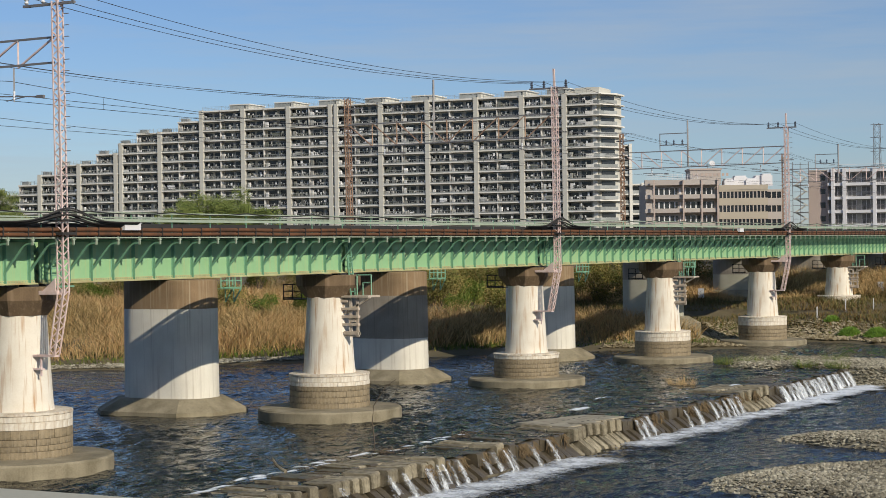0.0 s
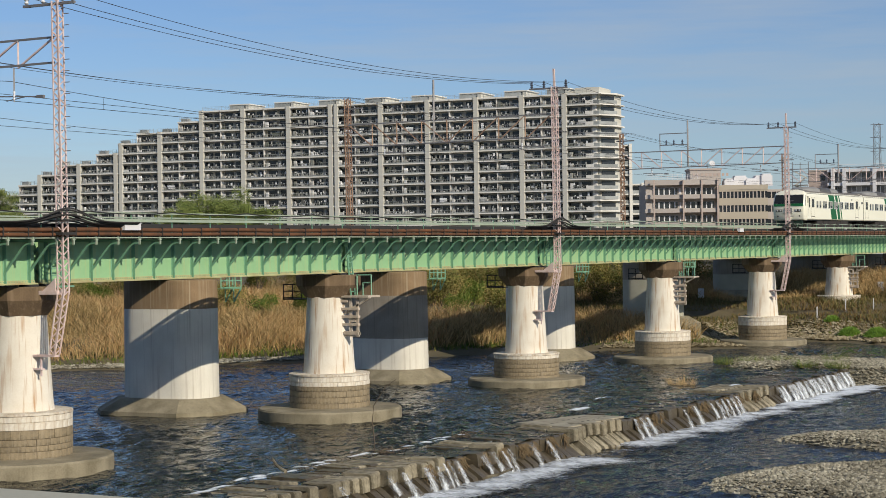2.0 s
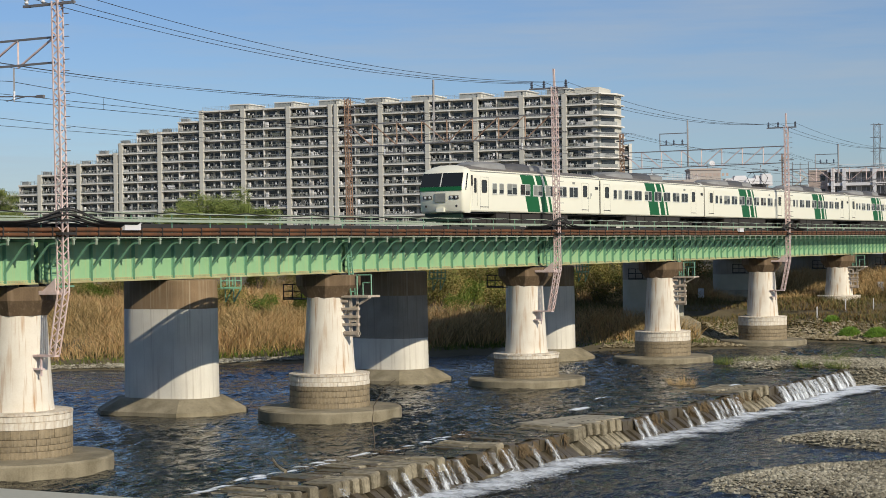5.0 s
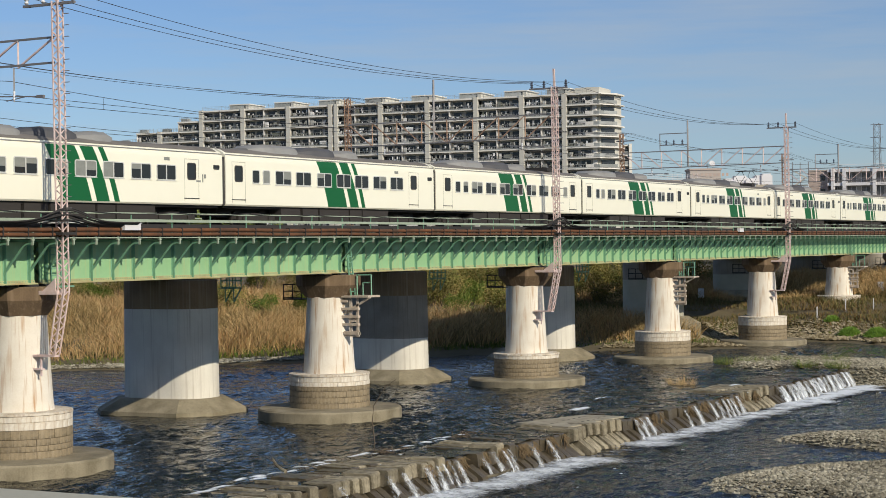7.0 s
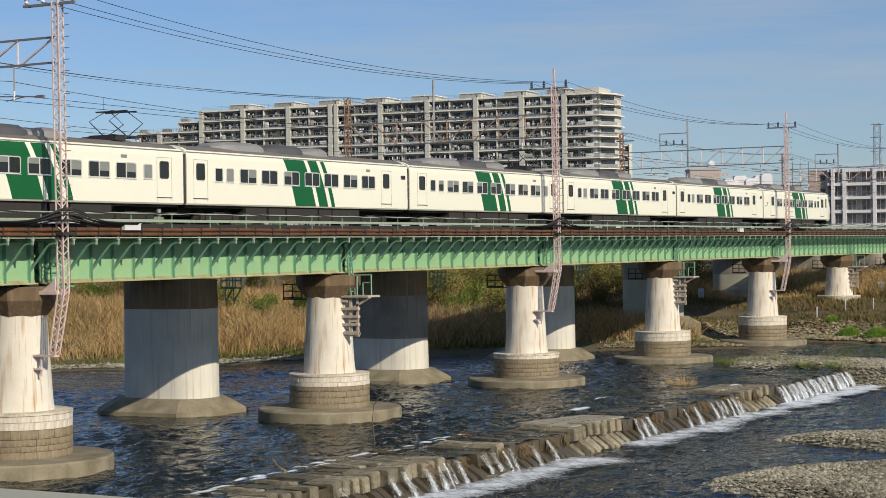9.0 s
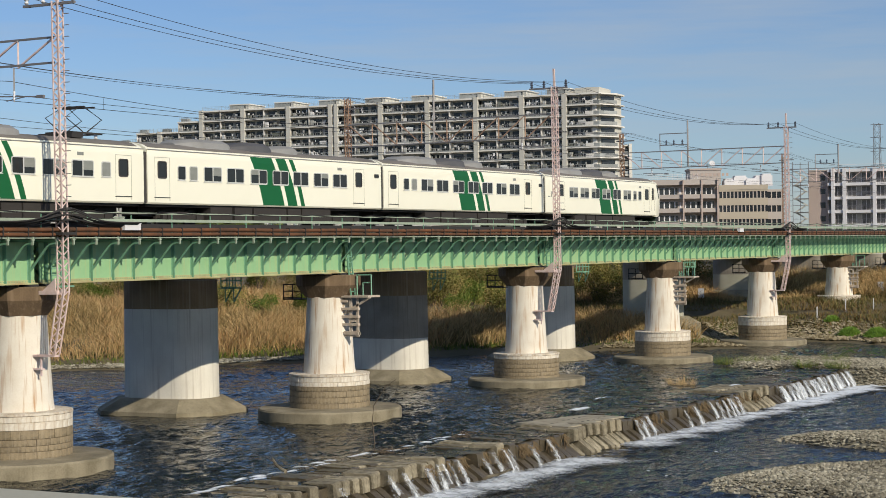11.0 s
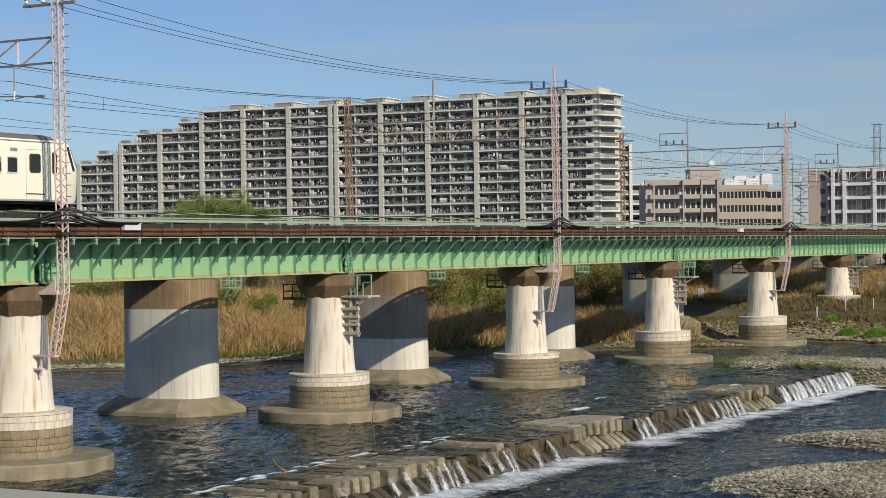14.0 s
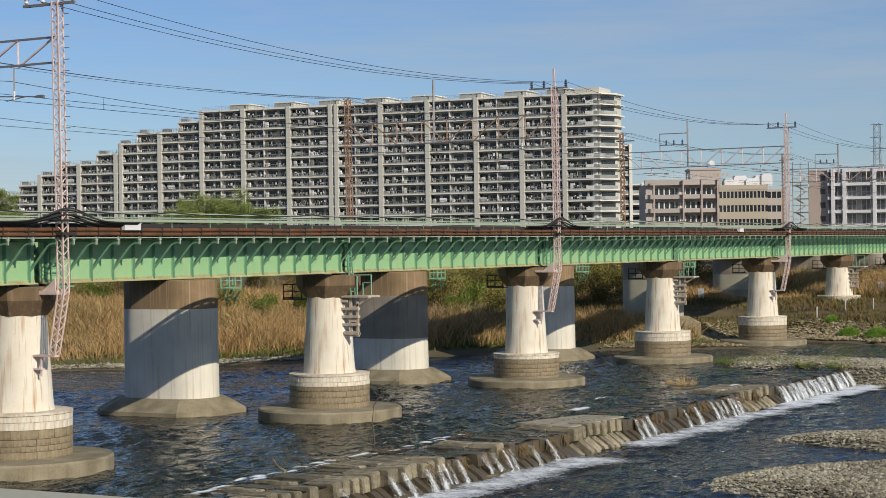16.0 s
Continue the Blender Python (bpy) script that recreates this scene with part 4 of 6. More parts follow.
# ---- train ----
def window_meshes():
    out = {}
    for kind, w, h in (("double", 1.38, 0.70), ("single", 0.62, 0.66), ("door", 0.64, 0.76), ("small", 0.46, 0.2), ("cab", 0.28, 0.86), ("slit", 0.19, 0.62)):
        f = Shape()
        t = 0.045
        rim = lambda x, z, q, y: [(sx_ * (x / 2 - q) + q * math.cos(radians(g)), y, sz_ * (z / 2 - q) + q * math.sin(radians(g))) for sx_, sz_, g0 in ((1, 1, 0), (-1, 1, 90), (-1, -1, 180), (1, -1, 270)) for g in (g0, g0 + 45, g0 + 90)]
        c = min(0.10, w * 0.25, h * 0.25)
        f.loft([rim(w, h, c, -0.02), rim(w - 2 * t, h - 2 * t, c * 0.6, -0.02), rim(w - 2 * t, h - 2 * t, c * 0.6, 0.02), rim(w, h, c, 0.02), rim(w, h, c, -0.02)], caps=False)
        if kind == "double":
            f.box(-0.03, 0.03, -0.022, 0.022, -h / 2 + t, h / 2 - t)
        if kind in ("double", "single"):
            f.box(-w / 2 - 0.02, w / 2 + 0.02, -0.025, 0.025, -h / 2 - 0.02, -h / 2)
        panes = []
        for side in ((-1, 1) if kind == "double" else (0,)):
            pw = (w / 2 - t - 0.03) if kind == "double" else w - 2 * t
            cx = side * (0.03 + pw / 2)
            panes.append((cx, pw))
        me_p = Shape().box(-panes[0][1] / 2, panes[0][1] / 2, -0.006, 0.008, -h / 2 + t, h / 2 - t).mesh("pane", M_GLASS)
        blinds = [Shape().box(-panes[0][1] / 2, panes[0][1] / 2, -0.009, 0.011, h / 2 - t - (h - 2 * t) * q, h / 2 - t).mesh("blind", M_CURTAIN) for q in (0.35, 0.6, 1.0)]
        out[kind] = (f.mesh("window", M_ALU if kind in ("double", "single") else M_GANGWAY), [c for c, _ in panes], me_p, blinds)
    return out


WIN = window_meshes()
TRAIN_RNG = random.Random(3)


def add_window(car, kind, x, z, side):
    frame_me, cxs, pane_me, blinds = WIN[kind]
    w = put("window", frame_me, car, pose(x, side * 1.474, z, 0, 0, 0))
    for c in cxs:
        put("pane", pane_me, w, pose(c, 0, 0))
        if kind in ("double", "single") and TRAIN_RNG.random() < 0.5:
            put("blind", blinds[TRAIN_RNG.choice((0, 0, 0, 1, 1, 2))], w, pose(c, 0, 0))
    return w


def body_ring(x, half=1.47, drop=0.0):
    """Cross-section of the car body at x."""
    pts = [(half - 0.06, 1.05), (half, 1.12), (half, 3.1), (half - 0.02, 3.37), (half - 0.14, 3.5), (half - 0.45, 3.66), (half - 0.9, 3.75), (0, 3.78)]
    full = [(y, z) for y, z in pts] + [(-y, z) for y, z in reversed(pts[:-1])]
    return [(x, y, z - drop * (z > 3.2)) for y, z in full]


def stripe(s, x0, x1, dx, side):
    """A slanting band up the side of a car, gently curved."""
    n = 6
    zs = [1.12, 1.5, 1.9, 2.3, 2.7, 3.1, 3.37]
    off = [dx * (3.37 - z) / 2.25 + 0.10 * math.sin(math.pi * (z - 1.12) / 2.25) for z in zs]
    y0, y1 = side * 1.468, side * 1.4735
    vs = []
    for z, o in zip(zs, off):
        inset = 0.02 * max(0, (z - 3.1) / 0.27)
        vs += [(x0 + o, y0 - side * inset, z), (x1 + o, y0 - side * inset, z), (x0 + o, y1 - side * inset, z), (x1 + o, y1 - side * inset, z)]
    fs = []
    for i in range(n):
        a, b = 4 * i, 4 * i + 4
        fs += [(a + 2, a + 3, b + 3, b + 2), (a, b, b + 1, a + 1), (a, a + 2, b + 2, b), (a + 1, b + 1, b + 3, a + 3)]
    fs += [(0, 1, 3, 2), (4 * n, 4 * n + 2, 4 * n + 3, 4 * n + 1)]
    s.add(vs, fs)


def build_bogie(car, x):
    b = part("bogie", Shape().box(x - 1.5, x + 1.5, -1.05, -0.9, 0.42, 0.62).box(x - 1.5, x + 1.5, 0.9, 1.05, 0.42, 0.62).box(x - 0.4, x + 0.4, -1.0, 1.0, 0.45, 0.75).box(x - 1.2, x - 0.9, -1.12, -0.9, 0.3, 0.6).box(x + 0.9, x + 1.2, -1.12, -0.9, 0.3, 0.6), M_UNDER, car)
    for dx in (-1.05, 1.05):
        w = Shape()
        for sgn in (-1, 1):
            w.tube([(x + dx, sgn * 0.5, 0.43), (x + dx, sgn * 0.63, 0.43)], 0.43, 20)
        w.tube([(x + dx, -0.6, 0.43), (x + dx, 0.6, 0.43)], 0.08, 8)
        part("wheelset", w, M_UNDER, b, smooth=40)


def build_car(kind, logo, pantograph):
    """kind: front, middle or rear. The car stands on the rails from x = 0 to 20."""
    car = thing("train_car", "cream express train car with slanting green bands", "train car", None, "cars of the train")
    a = 1.35 if kind == "front" else 0.13
    b = 18.65 if kind == "rear" else 19.87
    s = Shape()
    s.loft([body_ring(a), body_ring(b)])
    part("body", s, M_CREAM, car, "cream-painted body shell", 40)
    roof = Shape()
    rr = [(1.33, 3.52), (1.02, 3.68), (0.57, 3.77), (0, 3.80), (-0.57, 3.77), (-1.02, 3.68), (-1.33, 3.52), (-1.0, 3.5), (1.0, 3.5)]
    roof.loft([[(x, y, z) for y, z in rr] for x in (a + 0.25, b - 0.25)])
    part("roof", roof, M_ROOF, car, "sooty grey roof", 40)
    part("gutter", Shape().box(a, b, -1.475, -1.44, 3.40, 3.43).box(a, b, 1.44, 1.475, 3.40, 3.43), M_ACLIGHT, car)
    # roof coolers
    for mat, x0, x1, h in ((M_ACLIGHT, 3.4, 7.2, 0.33), (M_ACDARK, 7.5, 10.6, 0.36), (M_ACLIGHT, 10.62, 12.9, 0.33)):
        c = Shape()
        prof = lambda x, k: [(x, 1.0 * k + 0.1, 3.6), (x, 1.0 * k, 3.74 + h * 0.55 * k), (x, 0.72 * k, 3.74 + h * k), (x, -0.72 * k, 3.74 + h * k), (x, -1.0 * k, 3.74 + h * 0.55 * k), (x, -1.0 * k - 0.1, 3.6)]
        c.loft([prof(x0, 0.45), prof(x0 + 0.55, 0.85), prof(x0 + 0.9, 1.0), prof(x1 - 0.5, 1.0), prof(x1, 0.75)])
        part("roof_cooler", c, mat, car, "grey roof cooling unit", 30)
        part("cooler_lid", Shape().box(x0 + 1.1, x1 - 0.7, -0.55, 0.55, 3.7 + h, 3.77 + h), M_ROOF, car)
    for side in (-1, 1):
        for x0, x1 in ((7.85, 9.65), (9.97, 10.79), (11.12, 11.45)):
            g = Shape()
            stripe(g, x0, x1, 1.05, side)
            part("green_band", g, M_TGREEN, car, "deep green slanting band")
        zw, lay = 2.45, []
        if kind == "front":
            lay = [("slit", 1.5, 2.86), ("cab", 1.92, 2.58), ("door", 3.06, 2.55), ("single", 4.39, 2.45), ("single", 5.31, 2.45), ("double", 6.72, 2.45), ("double", 8.54, 2.45), ("double", 10.33, 2.45), ("double", 12.1, 2.45), ("double", 13.94, 2.45), ("double", 15.7, 2.45), ("door", 17.53, 2.55)]
        elif kind == "rear":
            lay = [("door", 2.5, 2.55), ("double", 4.4, 2.45), ("double", 6.15, 2.45), ("double", 7.95, 2.45), ("double", 9.75, 2.45), ("double", 11.55, 2.45), ("double", 13.35, 2.45), ("single", 14.75, 2.45), ("single", 15.65, 2.45), ("door", 16.95, 2.55), ("cab", 18.1, 2.6)]
        elif not pantograph:
            lay = [("door", 1.15, 2.55), ("single", 2.55, 2.45), ("single", 3.42, 2.45), ("double", 4.87, 2.45), ("double", 6.64, 2.45), ("double", 8.54, 2.45), ("double", 10.38, 2.45), ("double", 12.14, 2.45), ("double", 13.98, 2.45), ("double", 15.76, 2.45), ("door", 17.6, 2.55)]
        else:
            lay = [("door", 1.5, 2.55), ("single", 2.72, 2.45), ("single", 3.68, 2.45), ("double", 5.1, 2.45), ("double", 6.88, 2.45), ("double", 8.7, 2.45), ("double", 10.47, 2.45), ("double", 12.34, 2.45), ("double", 14.12, 2.45), ("double", 15.88, 2.45), ("single", 17.36, 2.45), ("door", 18.5, 2.55)]
        for k, x, z in lay:
            add_window(car, k, x, z, side)
            if k == "door":
                d = Shape()
                yy = side * 1.473
                d.box(x + 0.52, x + 0.545, yy - 0.004, yy + 0.004, 1.2, 3.1).box(x - 0.52, x - 0.50, yy - 0.004, yy + 0.004, 1.2, 3.1).box(x - 0.5, x + 0.52, yy - 0.004, yy + 0.004, 3.08, 3.1)
                part("door_seam", d, M_SEAM, car)
                part("door_step", Shape().box(x - 0.55, x + 0.55, yy - 0.015, yy + 0.015, 1.32, 1.36), M_GANGWAY, car)
        if kind != "rear" and not pantograph:
            add_window(car, "small", 19.4, 2.79, side)
        n_ = Shape()
        n_.box(15.55, 15.95, side * 1.47 - 0.006, side * 1.47 + 0.006, 2.98, 3.12)
        part("sign_plate", n_, M_CURTAIN, car, "small grey side sign")
        if logo:
            lx = 18.3 if kind == "front" else 0.95
            yy = side * 1.474
            lg = Shape().box(lx - 0.42, lx - 0.10, yy - 0.004, yy + 0.004, 2.08, 2.16).box(lx + 0.02, lx + 0.10, yy - 0.004, yy + 0.004, 2.08, 2.44).box(lx + 0.16, lx + 0.30, yy - 0.004, yy + 0.004, 2.26, 2.44)
            part("emblem", lg, M_CURTAIN, car, "grey emblem of plain bars")
    # ends
    for x, has in ((0.065, kind != "front"), (19.935, kind != "rear")):
        if has:
            part("gangway", Shape().box(x - 0.062, x + 0.062, -0.55, 0.55, 1.05, 3.2).box(x - 0.062, x + 0.062, -1.42, -1.3, 1.1, 3.3).box(x - 0.062, x + 0.062, 1.3, 1.42, 1.1, 3.3), M_GANGWAY, car, "ribbed dark gangway bellows")
    # below the floor
    u = Shape().box(a + 0.1, b - 0.1, -1.25, 1.25, 0.95, 1.08).box(a + 0.6, b - 0.6, -0.45, 0.45, 0.55, 0.96)
    part("underframe", u, M_UNDER, car)
    for x0, x1 in ((4.9, 6.6), (6.8, 8.2), (8.35, 11.1), (11.25, 12.4), (12.5, 15.1)):
        for y0 in (-1.3, 0.6):
            part("underfloor_box", Shape().box(x0, x1, y0, y0 + 0.7, 0.4, 0.98), M_UNDER, car)
    for x in (3.2, 16.8):
        build_bogie(car, x)
    if kind == "front":
        build_cab(car, 1)
    if kind == "rear":
        build_cab(car, -1)
    if pantograph:
        build_pantograph(car, 17.1)
    return car


def build_cab(car, d):
    """The driving end: raked windscreen over a flat nose."""
    X = (lambda x: x) if d > 0 else (lambda x: 20 - x)
    lv = [(0.98, 0.60, 1.40), (1.12, 0.48, 1.45), (2.25, 0.42, 1.47), (2.42, 0.43, 1.47), (3.38, 0.84, 1.42), (3.52, 1.0, 1.28), (3.67, 1.2, 0.95), (3.77, 1.35, 0.55)]
    rings = []
    for z, fx, hw in lv:
        c = 0.17
        rings.append([(X(1.4), hw, z), (X(fx + c), hw, z), (X(fx + c * 0.3), hw - c * 0.35, z), (X(fx), hw - c, z), (X(fx - 0.06), 0, z), (X(fx), -hw + c, z), (X(fx + c * 0.3), -hw + c * 0.35, z), (X(fx + c), -hw, z), (X(1.4), -hw, z)])
    part("cab_shell", Shape().loft(rings), M_CREAM, car, "cream cab nose", 50)
    e = 0.02

    def panel(name, mat, z0, x0, z1, x1, w0, w1, label="", t=0.02):
        s = Shape()
        s.loft([[(X(x0 - e - t), w0, z0), (X(x0 - e - t - 0.05), 0, z0), (X(x0 - e - t), -w0, z0), (X(x0), -w0, z0), (X(x0), w0, z0)], [(X(x1 - e - t), w1, z1), (X(x1 - e - t - 0.05), 0, z1), (X(x1 - e - t), -w1, z1), (X(x1), -w1, z1), (X(x1), w1, z1)]])
        return part(name, s, mat, car, label)
    panel("windscreen", M_GLASS, 2.50, 0.46, 3.30, 0.80, 1.36, 1.30, "dark wide windscreen")
    panel("mask", M_TGREEN, 2.26, 0.425, 2.495, 0.455, 1.37, 1.36, "green band under the windscreen", 0.022)
    s = Shape()
    s.bar((X(0.36), 0.0, 2.5), (X(0.70), 0.0, 3.30), 0.05, 0.05)
    part("screen_pillar", s, M_ALU, car)
    for sgn in (-1, 1):
        part("corner_glass", Shape().add([(X(0.66), sgn * 1.478, 2.3), (X(0.80), sgn * 1.478, 2.3), (X(1.12), sgn * 1.445, 3.28), (X(0.99), sgn * 1.445, 3.28), (X(0.66), sgn * 1.4, 2.3), (X(0.80), sgn * 1.4, 2.3), (X(1.12), sgn * 1.36, 3.28), (X(0.99), sgn * 1.36, 3.28)], [(0, 1, 2, 3), (4, 7, 6, 5), (0, 4, 5, 1), (2, 6, 7, 3), (0, 3, 7, 4), (1, 5, 6, 2)]), M_GLASS, car)
        for k in (0, 1):
            yy = sgn * (0.72 + 0.3 * k)
            h = part("headlight", Shape().box(X(0.5), X(0.38), yy - 0.14, yy + 0.14, 1.78, 1.98), M_GANGWAY, car)
            part("lens", Shape().turned([(0.085, 0), (0.085, 0.02), (0.03, 0.04)], 12), M_LAMP, h, m=pose(X(0.375), yy, 1.88, 0, -90 * d, 0))
        part("lower_lamp", Shape().turned([(0.07, 0), (0.07, 0.02), (0.02, 0.03)], 12), M_GANGWAY, car, m=pose(X(0.46), sgn * 1.0, 1.38, 0, -90 * d, 0))
    part("train_sign", Shape().box(X(0.45), X(0.33), -0.34, 0.34, 1.62, 2.12), M_CURTAIN, car, "grey headboard box")
    part("coupler_cover", Shape().box(X(0.6), X(0.3), -0.24, 0.24, 1.05, 1.3), M_CREAM, car)
    part("skirt", Shape().box(X(0.9), X(0.65), -1.2, 1.2, 0.5, 1.0), M_SKIRT, car, "dark green skirt under the nose")
    dsm = Shape()
    dsm.box(X(2.17) if d > 0 else X(2.17), X(2.19), -1.478, -1.47, 1.4, 2.9).box(X(1.58), X(1.60), -1.478, -1.47, 1.4, 2.9)
    part("door_seam", dsm, M_SEAM, car)


def build_pantograph(car, x):
    p = part("pantograph", Shape().box(x - 1.0, x + 1.0, -0.7, -0.62, 3.95, 4.02).box(x - 1.0, x + 1.0, 0.62, 0.7, 3.95, 4.02).box(x - 1.0, x - 0.9, -0.7, 0.7, 3.95, 4.02).box(x + 0.9, x + 1.0, -0.7, 0.7, 3.95, 4.02).box(x - 1.2, x - 0.5, -0.9, 0.9, 3.75, 3.95), M_DARK, car, "dark diamond pantograph")
    for y in (-0.6, 0.6):
        s = Shape()
        s.tube([(x - 0.15, y, 4.05), (x - 1.15, y * 0.9, 4.6), (x - 0.25, y * 0.75, 5.05)], 0.025, 6)
        s.tube([(x + 0.15, y, 4.05), (x + 1.15, y * 0.9, 4.6), (x + 0.25, y * 0.75, 5.05)], 0.025, 6)
        part("arm", s, M_DARK, p)
    part("contact_strip", Shape().box(x - 0.35, x - 0.27, -0.85, 0.85, 5.04, 5.1).box(x + 0.27, x + 0.35, -0.85, 0.85, 5.04, 5.1), M_DARK, p)
    for y in (-0.5, 0.5):
        for dx in (-0.8, 0.8):
            part("insulator", Shape().turned([(0.05, 3.76), (0.1, 3.8), (0.05, 3.86), (0.1, 3.9), (0.05, 3.96)], 10, x + dx, y), M_INSUL, p)


CAR_FRONT = build_car("front", True, False)
CAR_MID = build_car("middle", False, False)
CAR_PANT = build_car("middle", False, True)
CAR_REAR = build_car("rear", True, False)
CARS = [CAR_FRONT, CAR_MID, CAR_PANT, copy_thing(CAR_MID, Matrix.Identity(4)), copy_thing(CAR_PANT, Matrix.Identity(4)), copy_thing(CAR_MID, Matrix.Identity(4)), copy_thing(CAR_MID, Matrix.Identity(4)), CAR_REAR]


# ---- approach embankments ----
def build_embankment(x0, x1, label):
    s = Shape()
    s.prism([(-9, 1.5), (-3.2, 9.05), (14.2, 9.05), (20, 1.5)], "x", x0, x1)
    tagged(part("embankment", s, M_GROUND), label, "embankment", kind="structure")


build_embankment(-420, 9.0, "earth embankment carrying the tracks to the bridge")
build_embankment(262, 470, "earth embankment beyond the bridge")


# ---- near river wall ----
def build_river_wall():
    w = Shape()
    w.prism([(8.1, -2.0), (8.1, 6.98), (8.2, 7.0), (8.58, 7.0), (8.62, 6.97), (8.9, -2.0)], "y", -70, -9.2)
    tagged(part("river_wall", w, M_WALL), "weathered concrete river wall with a flat coping", "wall", kind="structure")


build_river_wall()


# ---- far buildings ----
def place_row(slope, depth):
    """A plan point from its bearing (slope to the right of the view's axis) and its depth along it."""
    th = radians(28.66)
    r = slope * depth
    return depth * math.cos(th) + r * math.sin(th), -49.3 + depth * math.sin(th) - r * math.cos(th)


def build_apartment():
    left, right = place_row(-0.2475, 559), place_row(0.084, 486)
    ang = math.degrees(math.atan2(right[1] - left[1], right[0] - left[0]))
    length = math.hypot(right[0] - left[0], right[1] - left[1])
    ap = thing("apartment_building", "long grey sixteen-storey apartment block stepping down at one end", "apartment building", pose(left[0], left[1], 3.2, 0, 0, ang))
    fl, D, top = 2.93, 13.0, 16
    cols = [-0.4, 13.8, 28.2, 42.6, 57.2, 71.7, 85.8, 100.9, 115.6, 130.5, 145.1, 159.9, 173.5, 186.0]
    cuts = []
    for a, b in zip(cols, cols[1:] + [length]):
        m_ = a + (b - a) * (0.45 if b < length else 1.0)
        cuts += [(a, m_), (m_, b)] if b < length else [(a, b)]
    down = [8, 7, 6, 5, 5, 4, 3, 2, 2, 1]
    r = random.Random(17)
    clutter = {}
    fin = Shape().box(-0.1, 0.1, 0.1, 1.9, 0.2, fl - 0.2).mesh("partition", M_PARTITION)
    for i, (a, b) in enumerate(cuts):
        nf = top - (down[i] if i < len(down) else 0)
        u = b - a
        slab = Shape().box(0, u, -0.1, 2.0, -0.20, 0.12).mesh("floor_slab", M_APTSLAB)
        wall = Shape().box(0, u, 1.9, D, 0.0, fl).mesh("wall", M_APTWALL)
        win = Shape().box(u * 0.08, u * 0.44, 1.8, 1.92, 0.25, 2.3).mesh("window", M_APTGLASS)
        win2 = Shape().box(u * 0.56, u * 0.93, 1.8, 1.92, 0.25, 2.3).mesh("window", M_APTGLASS)
        rail = Shape().box(0.1, u - 0.1, 0.0, 0.05, 1.08, 1.16).box(0.1, u - 0.1, 0.0, 0.04, 0.15, 0.45)
        for q in range(12):
            rail.box(0.1 + (u - 0.2) * q / 11 - 0.03, 0.1 + (u - 0.2) * q / 11 + 0.03, 0.0, 0.04, 0.45, 1.08)
        rail = rail.mesh("balcony_rail", M_RAILPANEL)
        for k in range(nf):
            base = pose(a, 0, k * fl)
            put("floor_slab", slab, ap, base)
            put("wall", wall, ap, base)
            if k > 3:
                put("window", win, ap, base), put("window", win2, ap, base)
                put("balcony_rail", rail, ap, base)
                put("partition", fin, ap, base)
                cl = clutter.setdefault(k, Shape())
                z = k * fl + 0.15
                q = a + 0.5 + (0.9 if i % 2 == 0 else 0)
                cl.box(q, q + r.uniform(0.5, 0.9), 0.3, 0.9, z, z + r.uniform(0.8, 1.8))
                for _ in range(r.randint(10, 20)):
                    q, w = a + r.uniform(0.4, u - 1.0), 0.1 + 0.6 * r.random() ** 2
                    h, y, lift = r.uniform(0.15, 0.9), r.uniform(0.12, 1.3), r.choice((0, 0, 0.3, 0.6, 0.9, 1.2))
                    cl.box(q, q + w, y, y + 0.1, z + lift, z + lift + h)
                if r.random() < 0.12:
                    q = a + r.uniform(0.4, u - 3.0)
                    cl.box(q, q + 2.2, 0.1, 0.16, z + 0.5, z + 1.5)
        part("roof", Shape().box(a - 0.2, b + 0.2, -0.1, D, nf * fl - 0.2, nf * fl + 0.25), M_APTSLAB, ap)
        rr = Shape()
        for zz in (0.6, 1.0, 1.4):
            rr.box(a, b, 0.9, 0.96, nf * fl + zz, nf * fl + zz + 0.05)
        for q in range(6):
            rr.box(a + q * u / 6, a + q * u / 6 + 0.06, 0.9, 0.96, nf * fl, nf * fl + 1.45)
        part("roof_rail", rr, M_RAILPANEL, ap)
        if 0 < i < 10:
            part("roof_planter", Shape().box(a + 0.3, a + 2.8, 1.2, 2.6, nf * fl + 0.2, nf * fl + 1.3), M_RAILPANEL, ap)
    for k, cl in clutter.items():
        me = bpy.data.meshes.new("balcony_clutter")
        me.from_pydata(cl.v, [], cl.f)
        me.materials.append(M_CLUTTER)
        put("balcony_clutter", me, ap, None, "laundry, plants and screens on balconies")["kind"] = "stuff"
    for j, c in enumerate(cols):
        i = min(2 * j, len(cuts) - 1)
        t_ = (top - (down[i] if i < len(down) else 0)) * fl + 0.4
        if abs(c - 42.6) < 0.1 or abs(c - 115.6) < 0.1:
            part("column", Shape().box(c - 1.65, c - 0.4, -0.35, 0.8, -2, t_ - (fl if c < 50 else 0)), M_APT, ap, "pale concrete column")
            part("column", Shape().box(c + 0.3, c + 1.4, -0.35, 0.8, -2, t_), M_APT, ap, "pale concrete column")
        else:
            part("column", Shape().box(c - 0.65, c + 0.65, -0.35, 0.8, -2, t_), M_APT, ap, "pale concrete column")
        if c > 80:
            part("penthouse", Shape().box(c - 6.0, c + 0.4, 3.0, D, top * fl, top * fl + 1.9), M_APT, ap)
            for w0, w1 in ((-5.4, -3.9), (-3.3, -2.3), (-1.5, -0.6)):
                part("penthouse_window", Shape().box(c + w0, c + w1, 2.94, 3.02, top * fl + 0.5, top * fl + 1.6), M_APTGLASS, ap)
            part("penthouse_rail", Shape().box(c - 6.0, c - 1.0, 2.9, 2.97, top * fl + 0.3, top * fl + 1.5), M_RAILPANEL, ap)
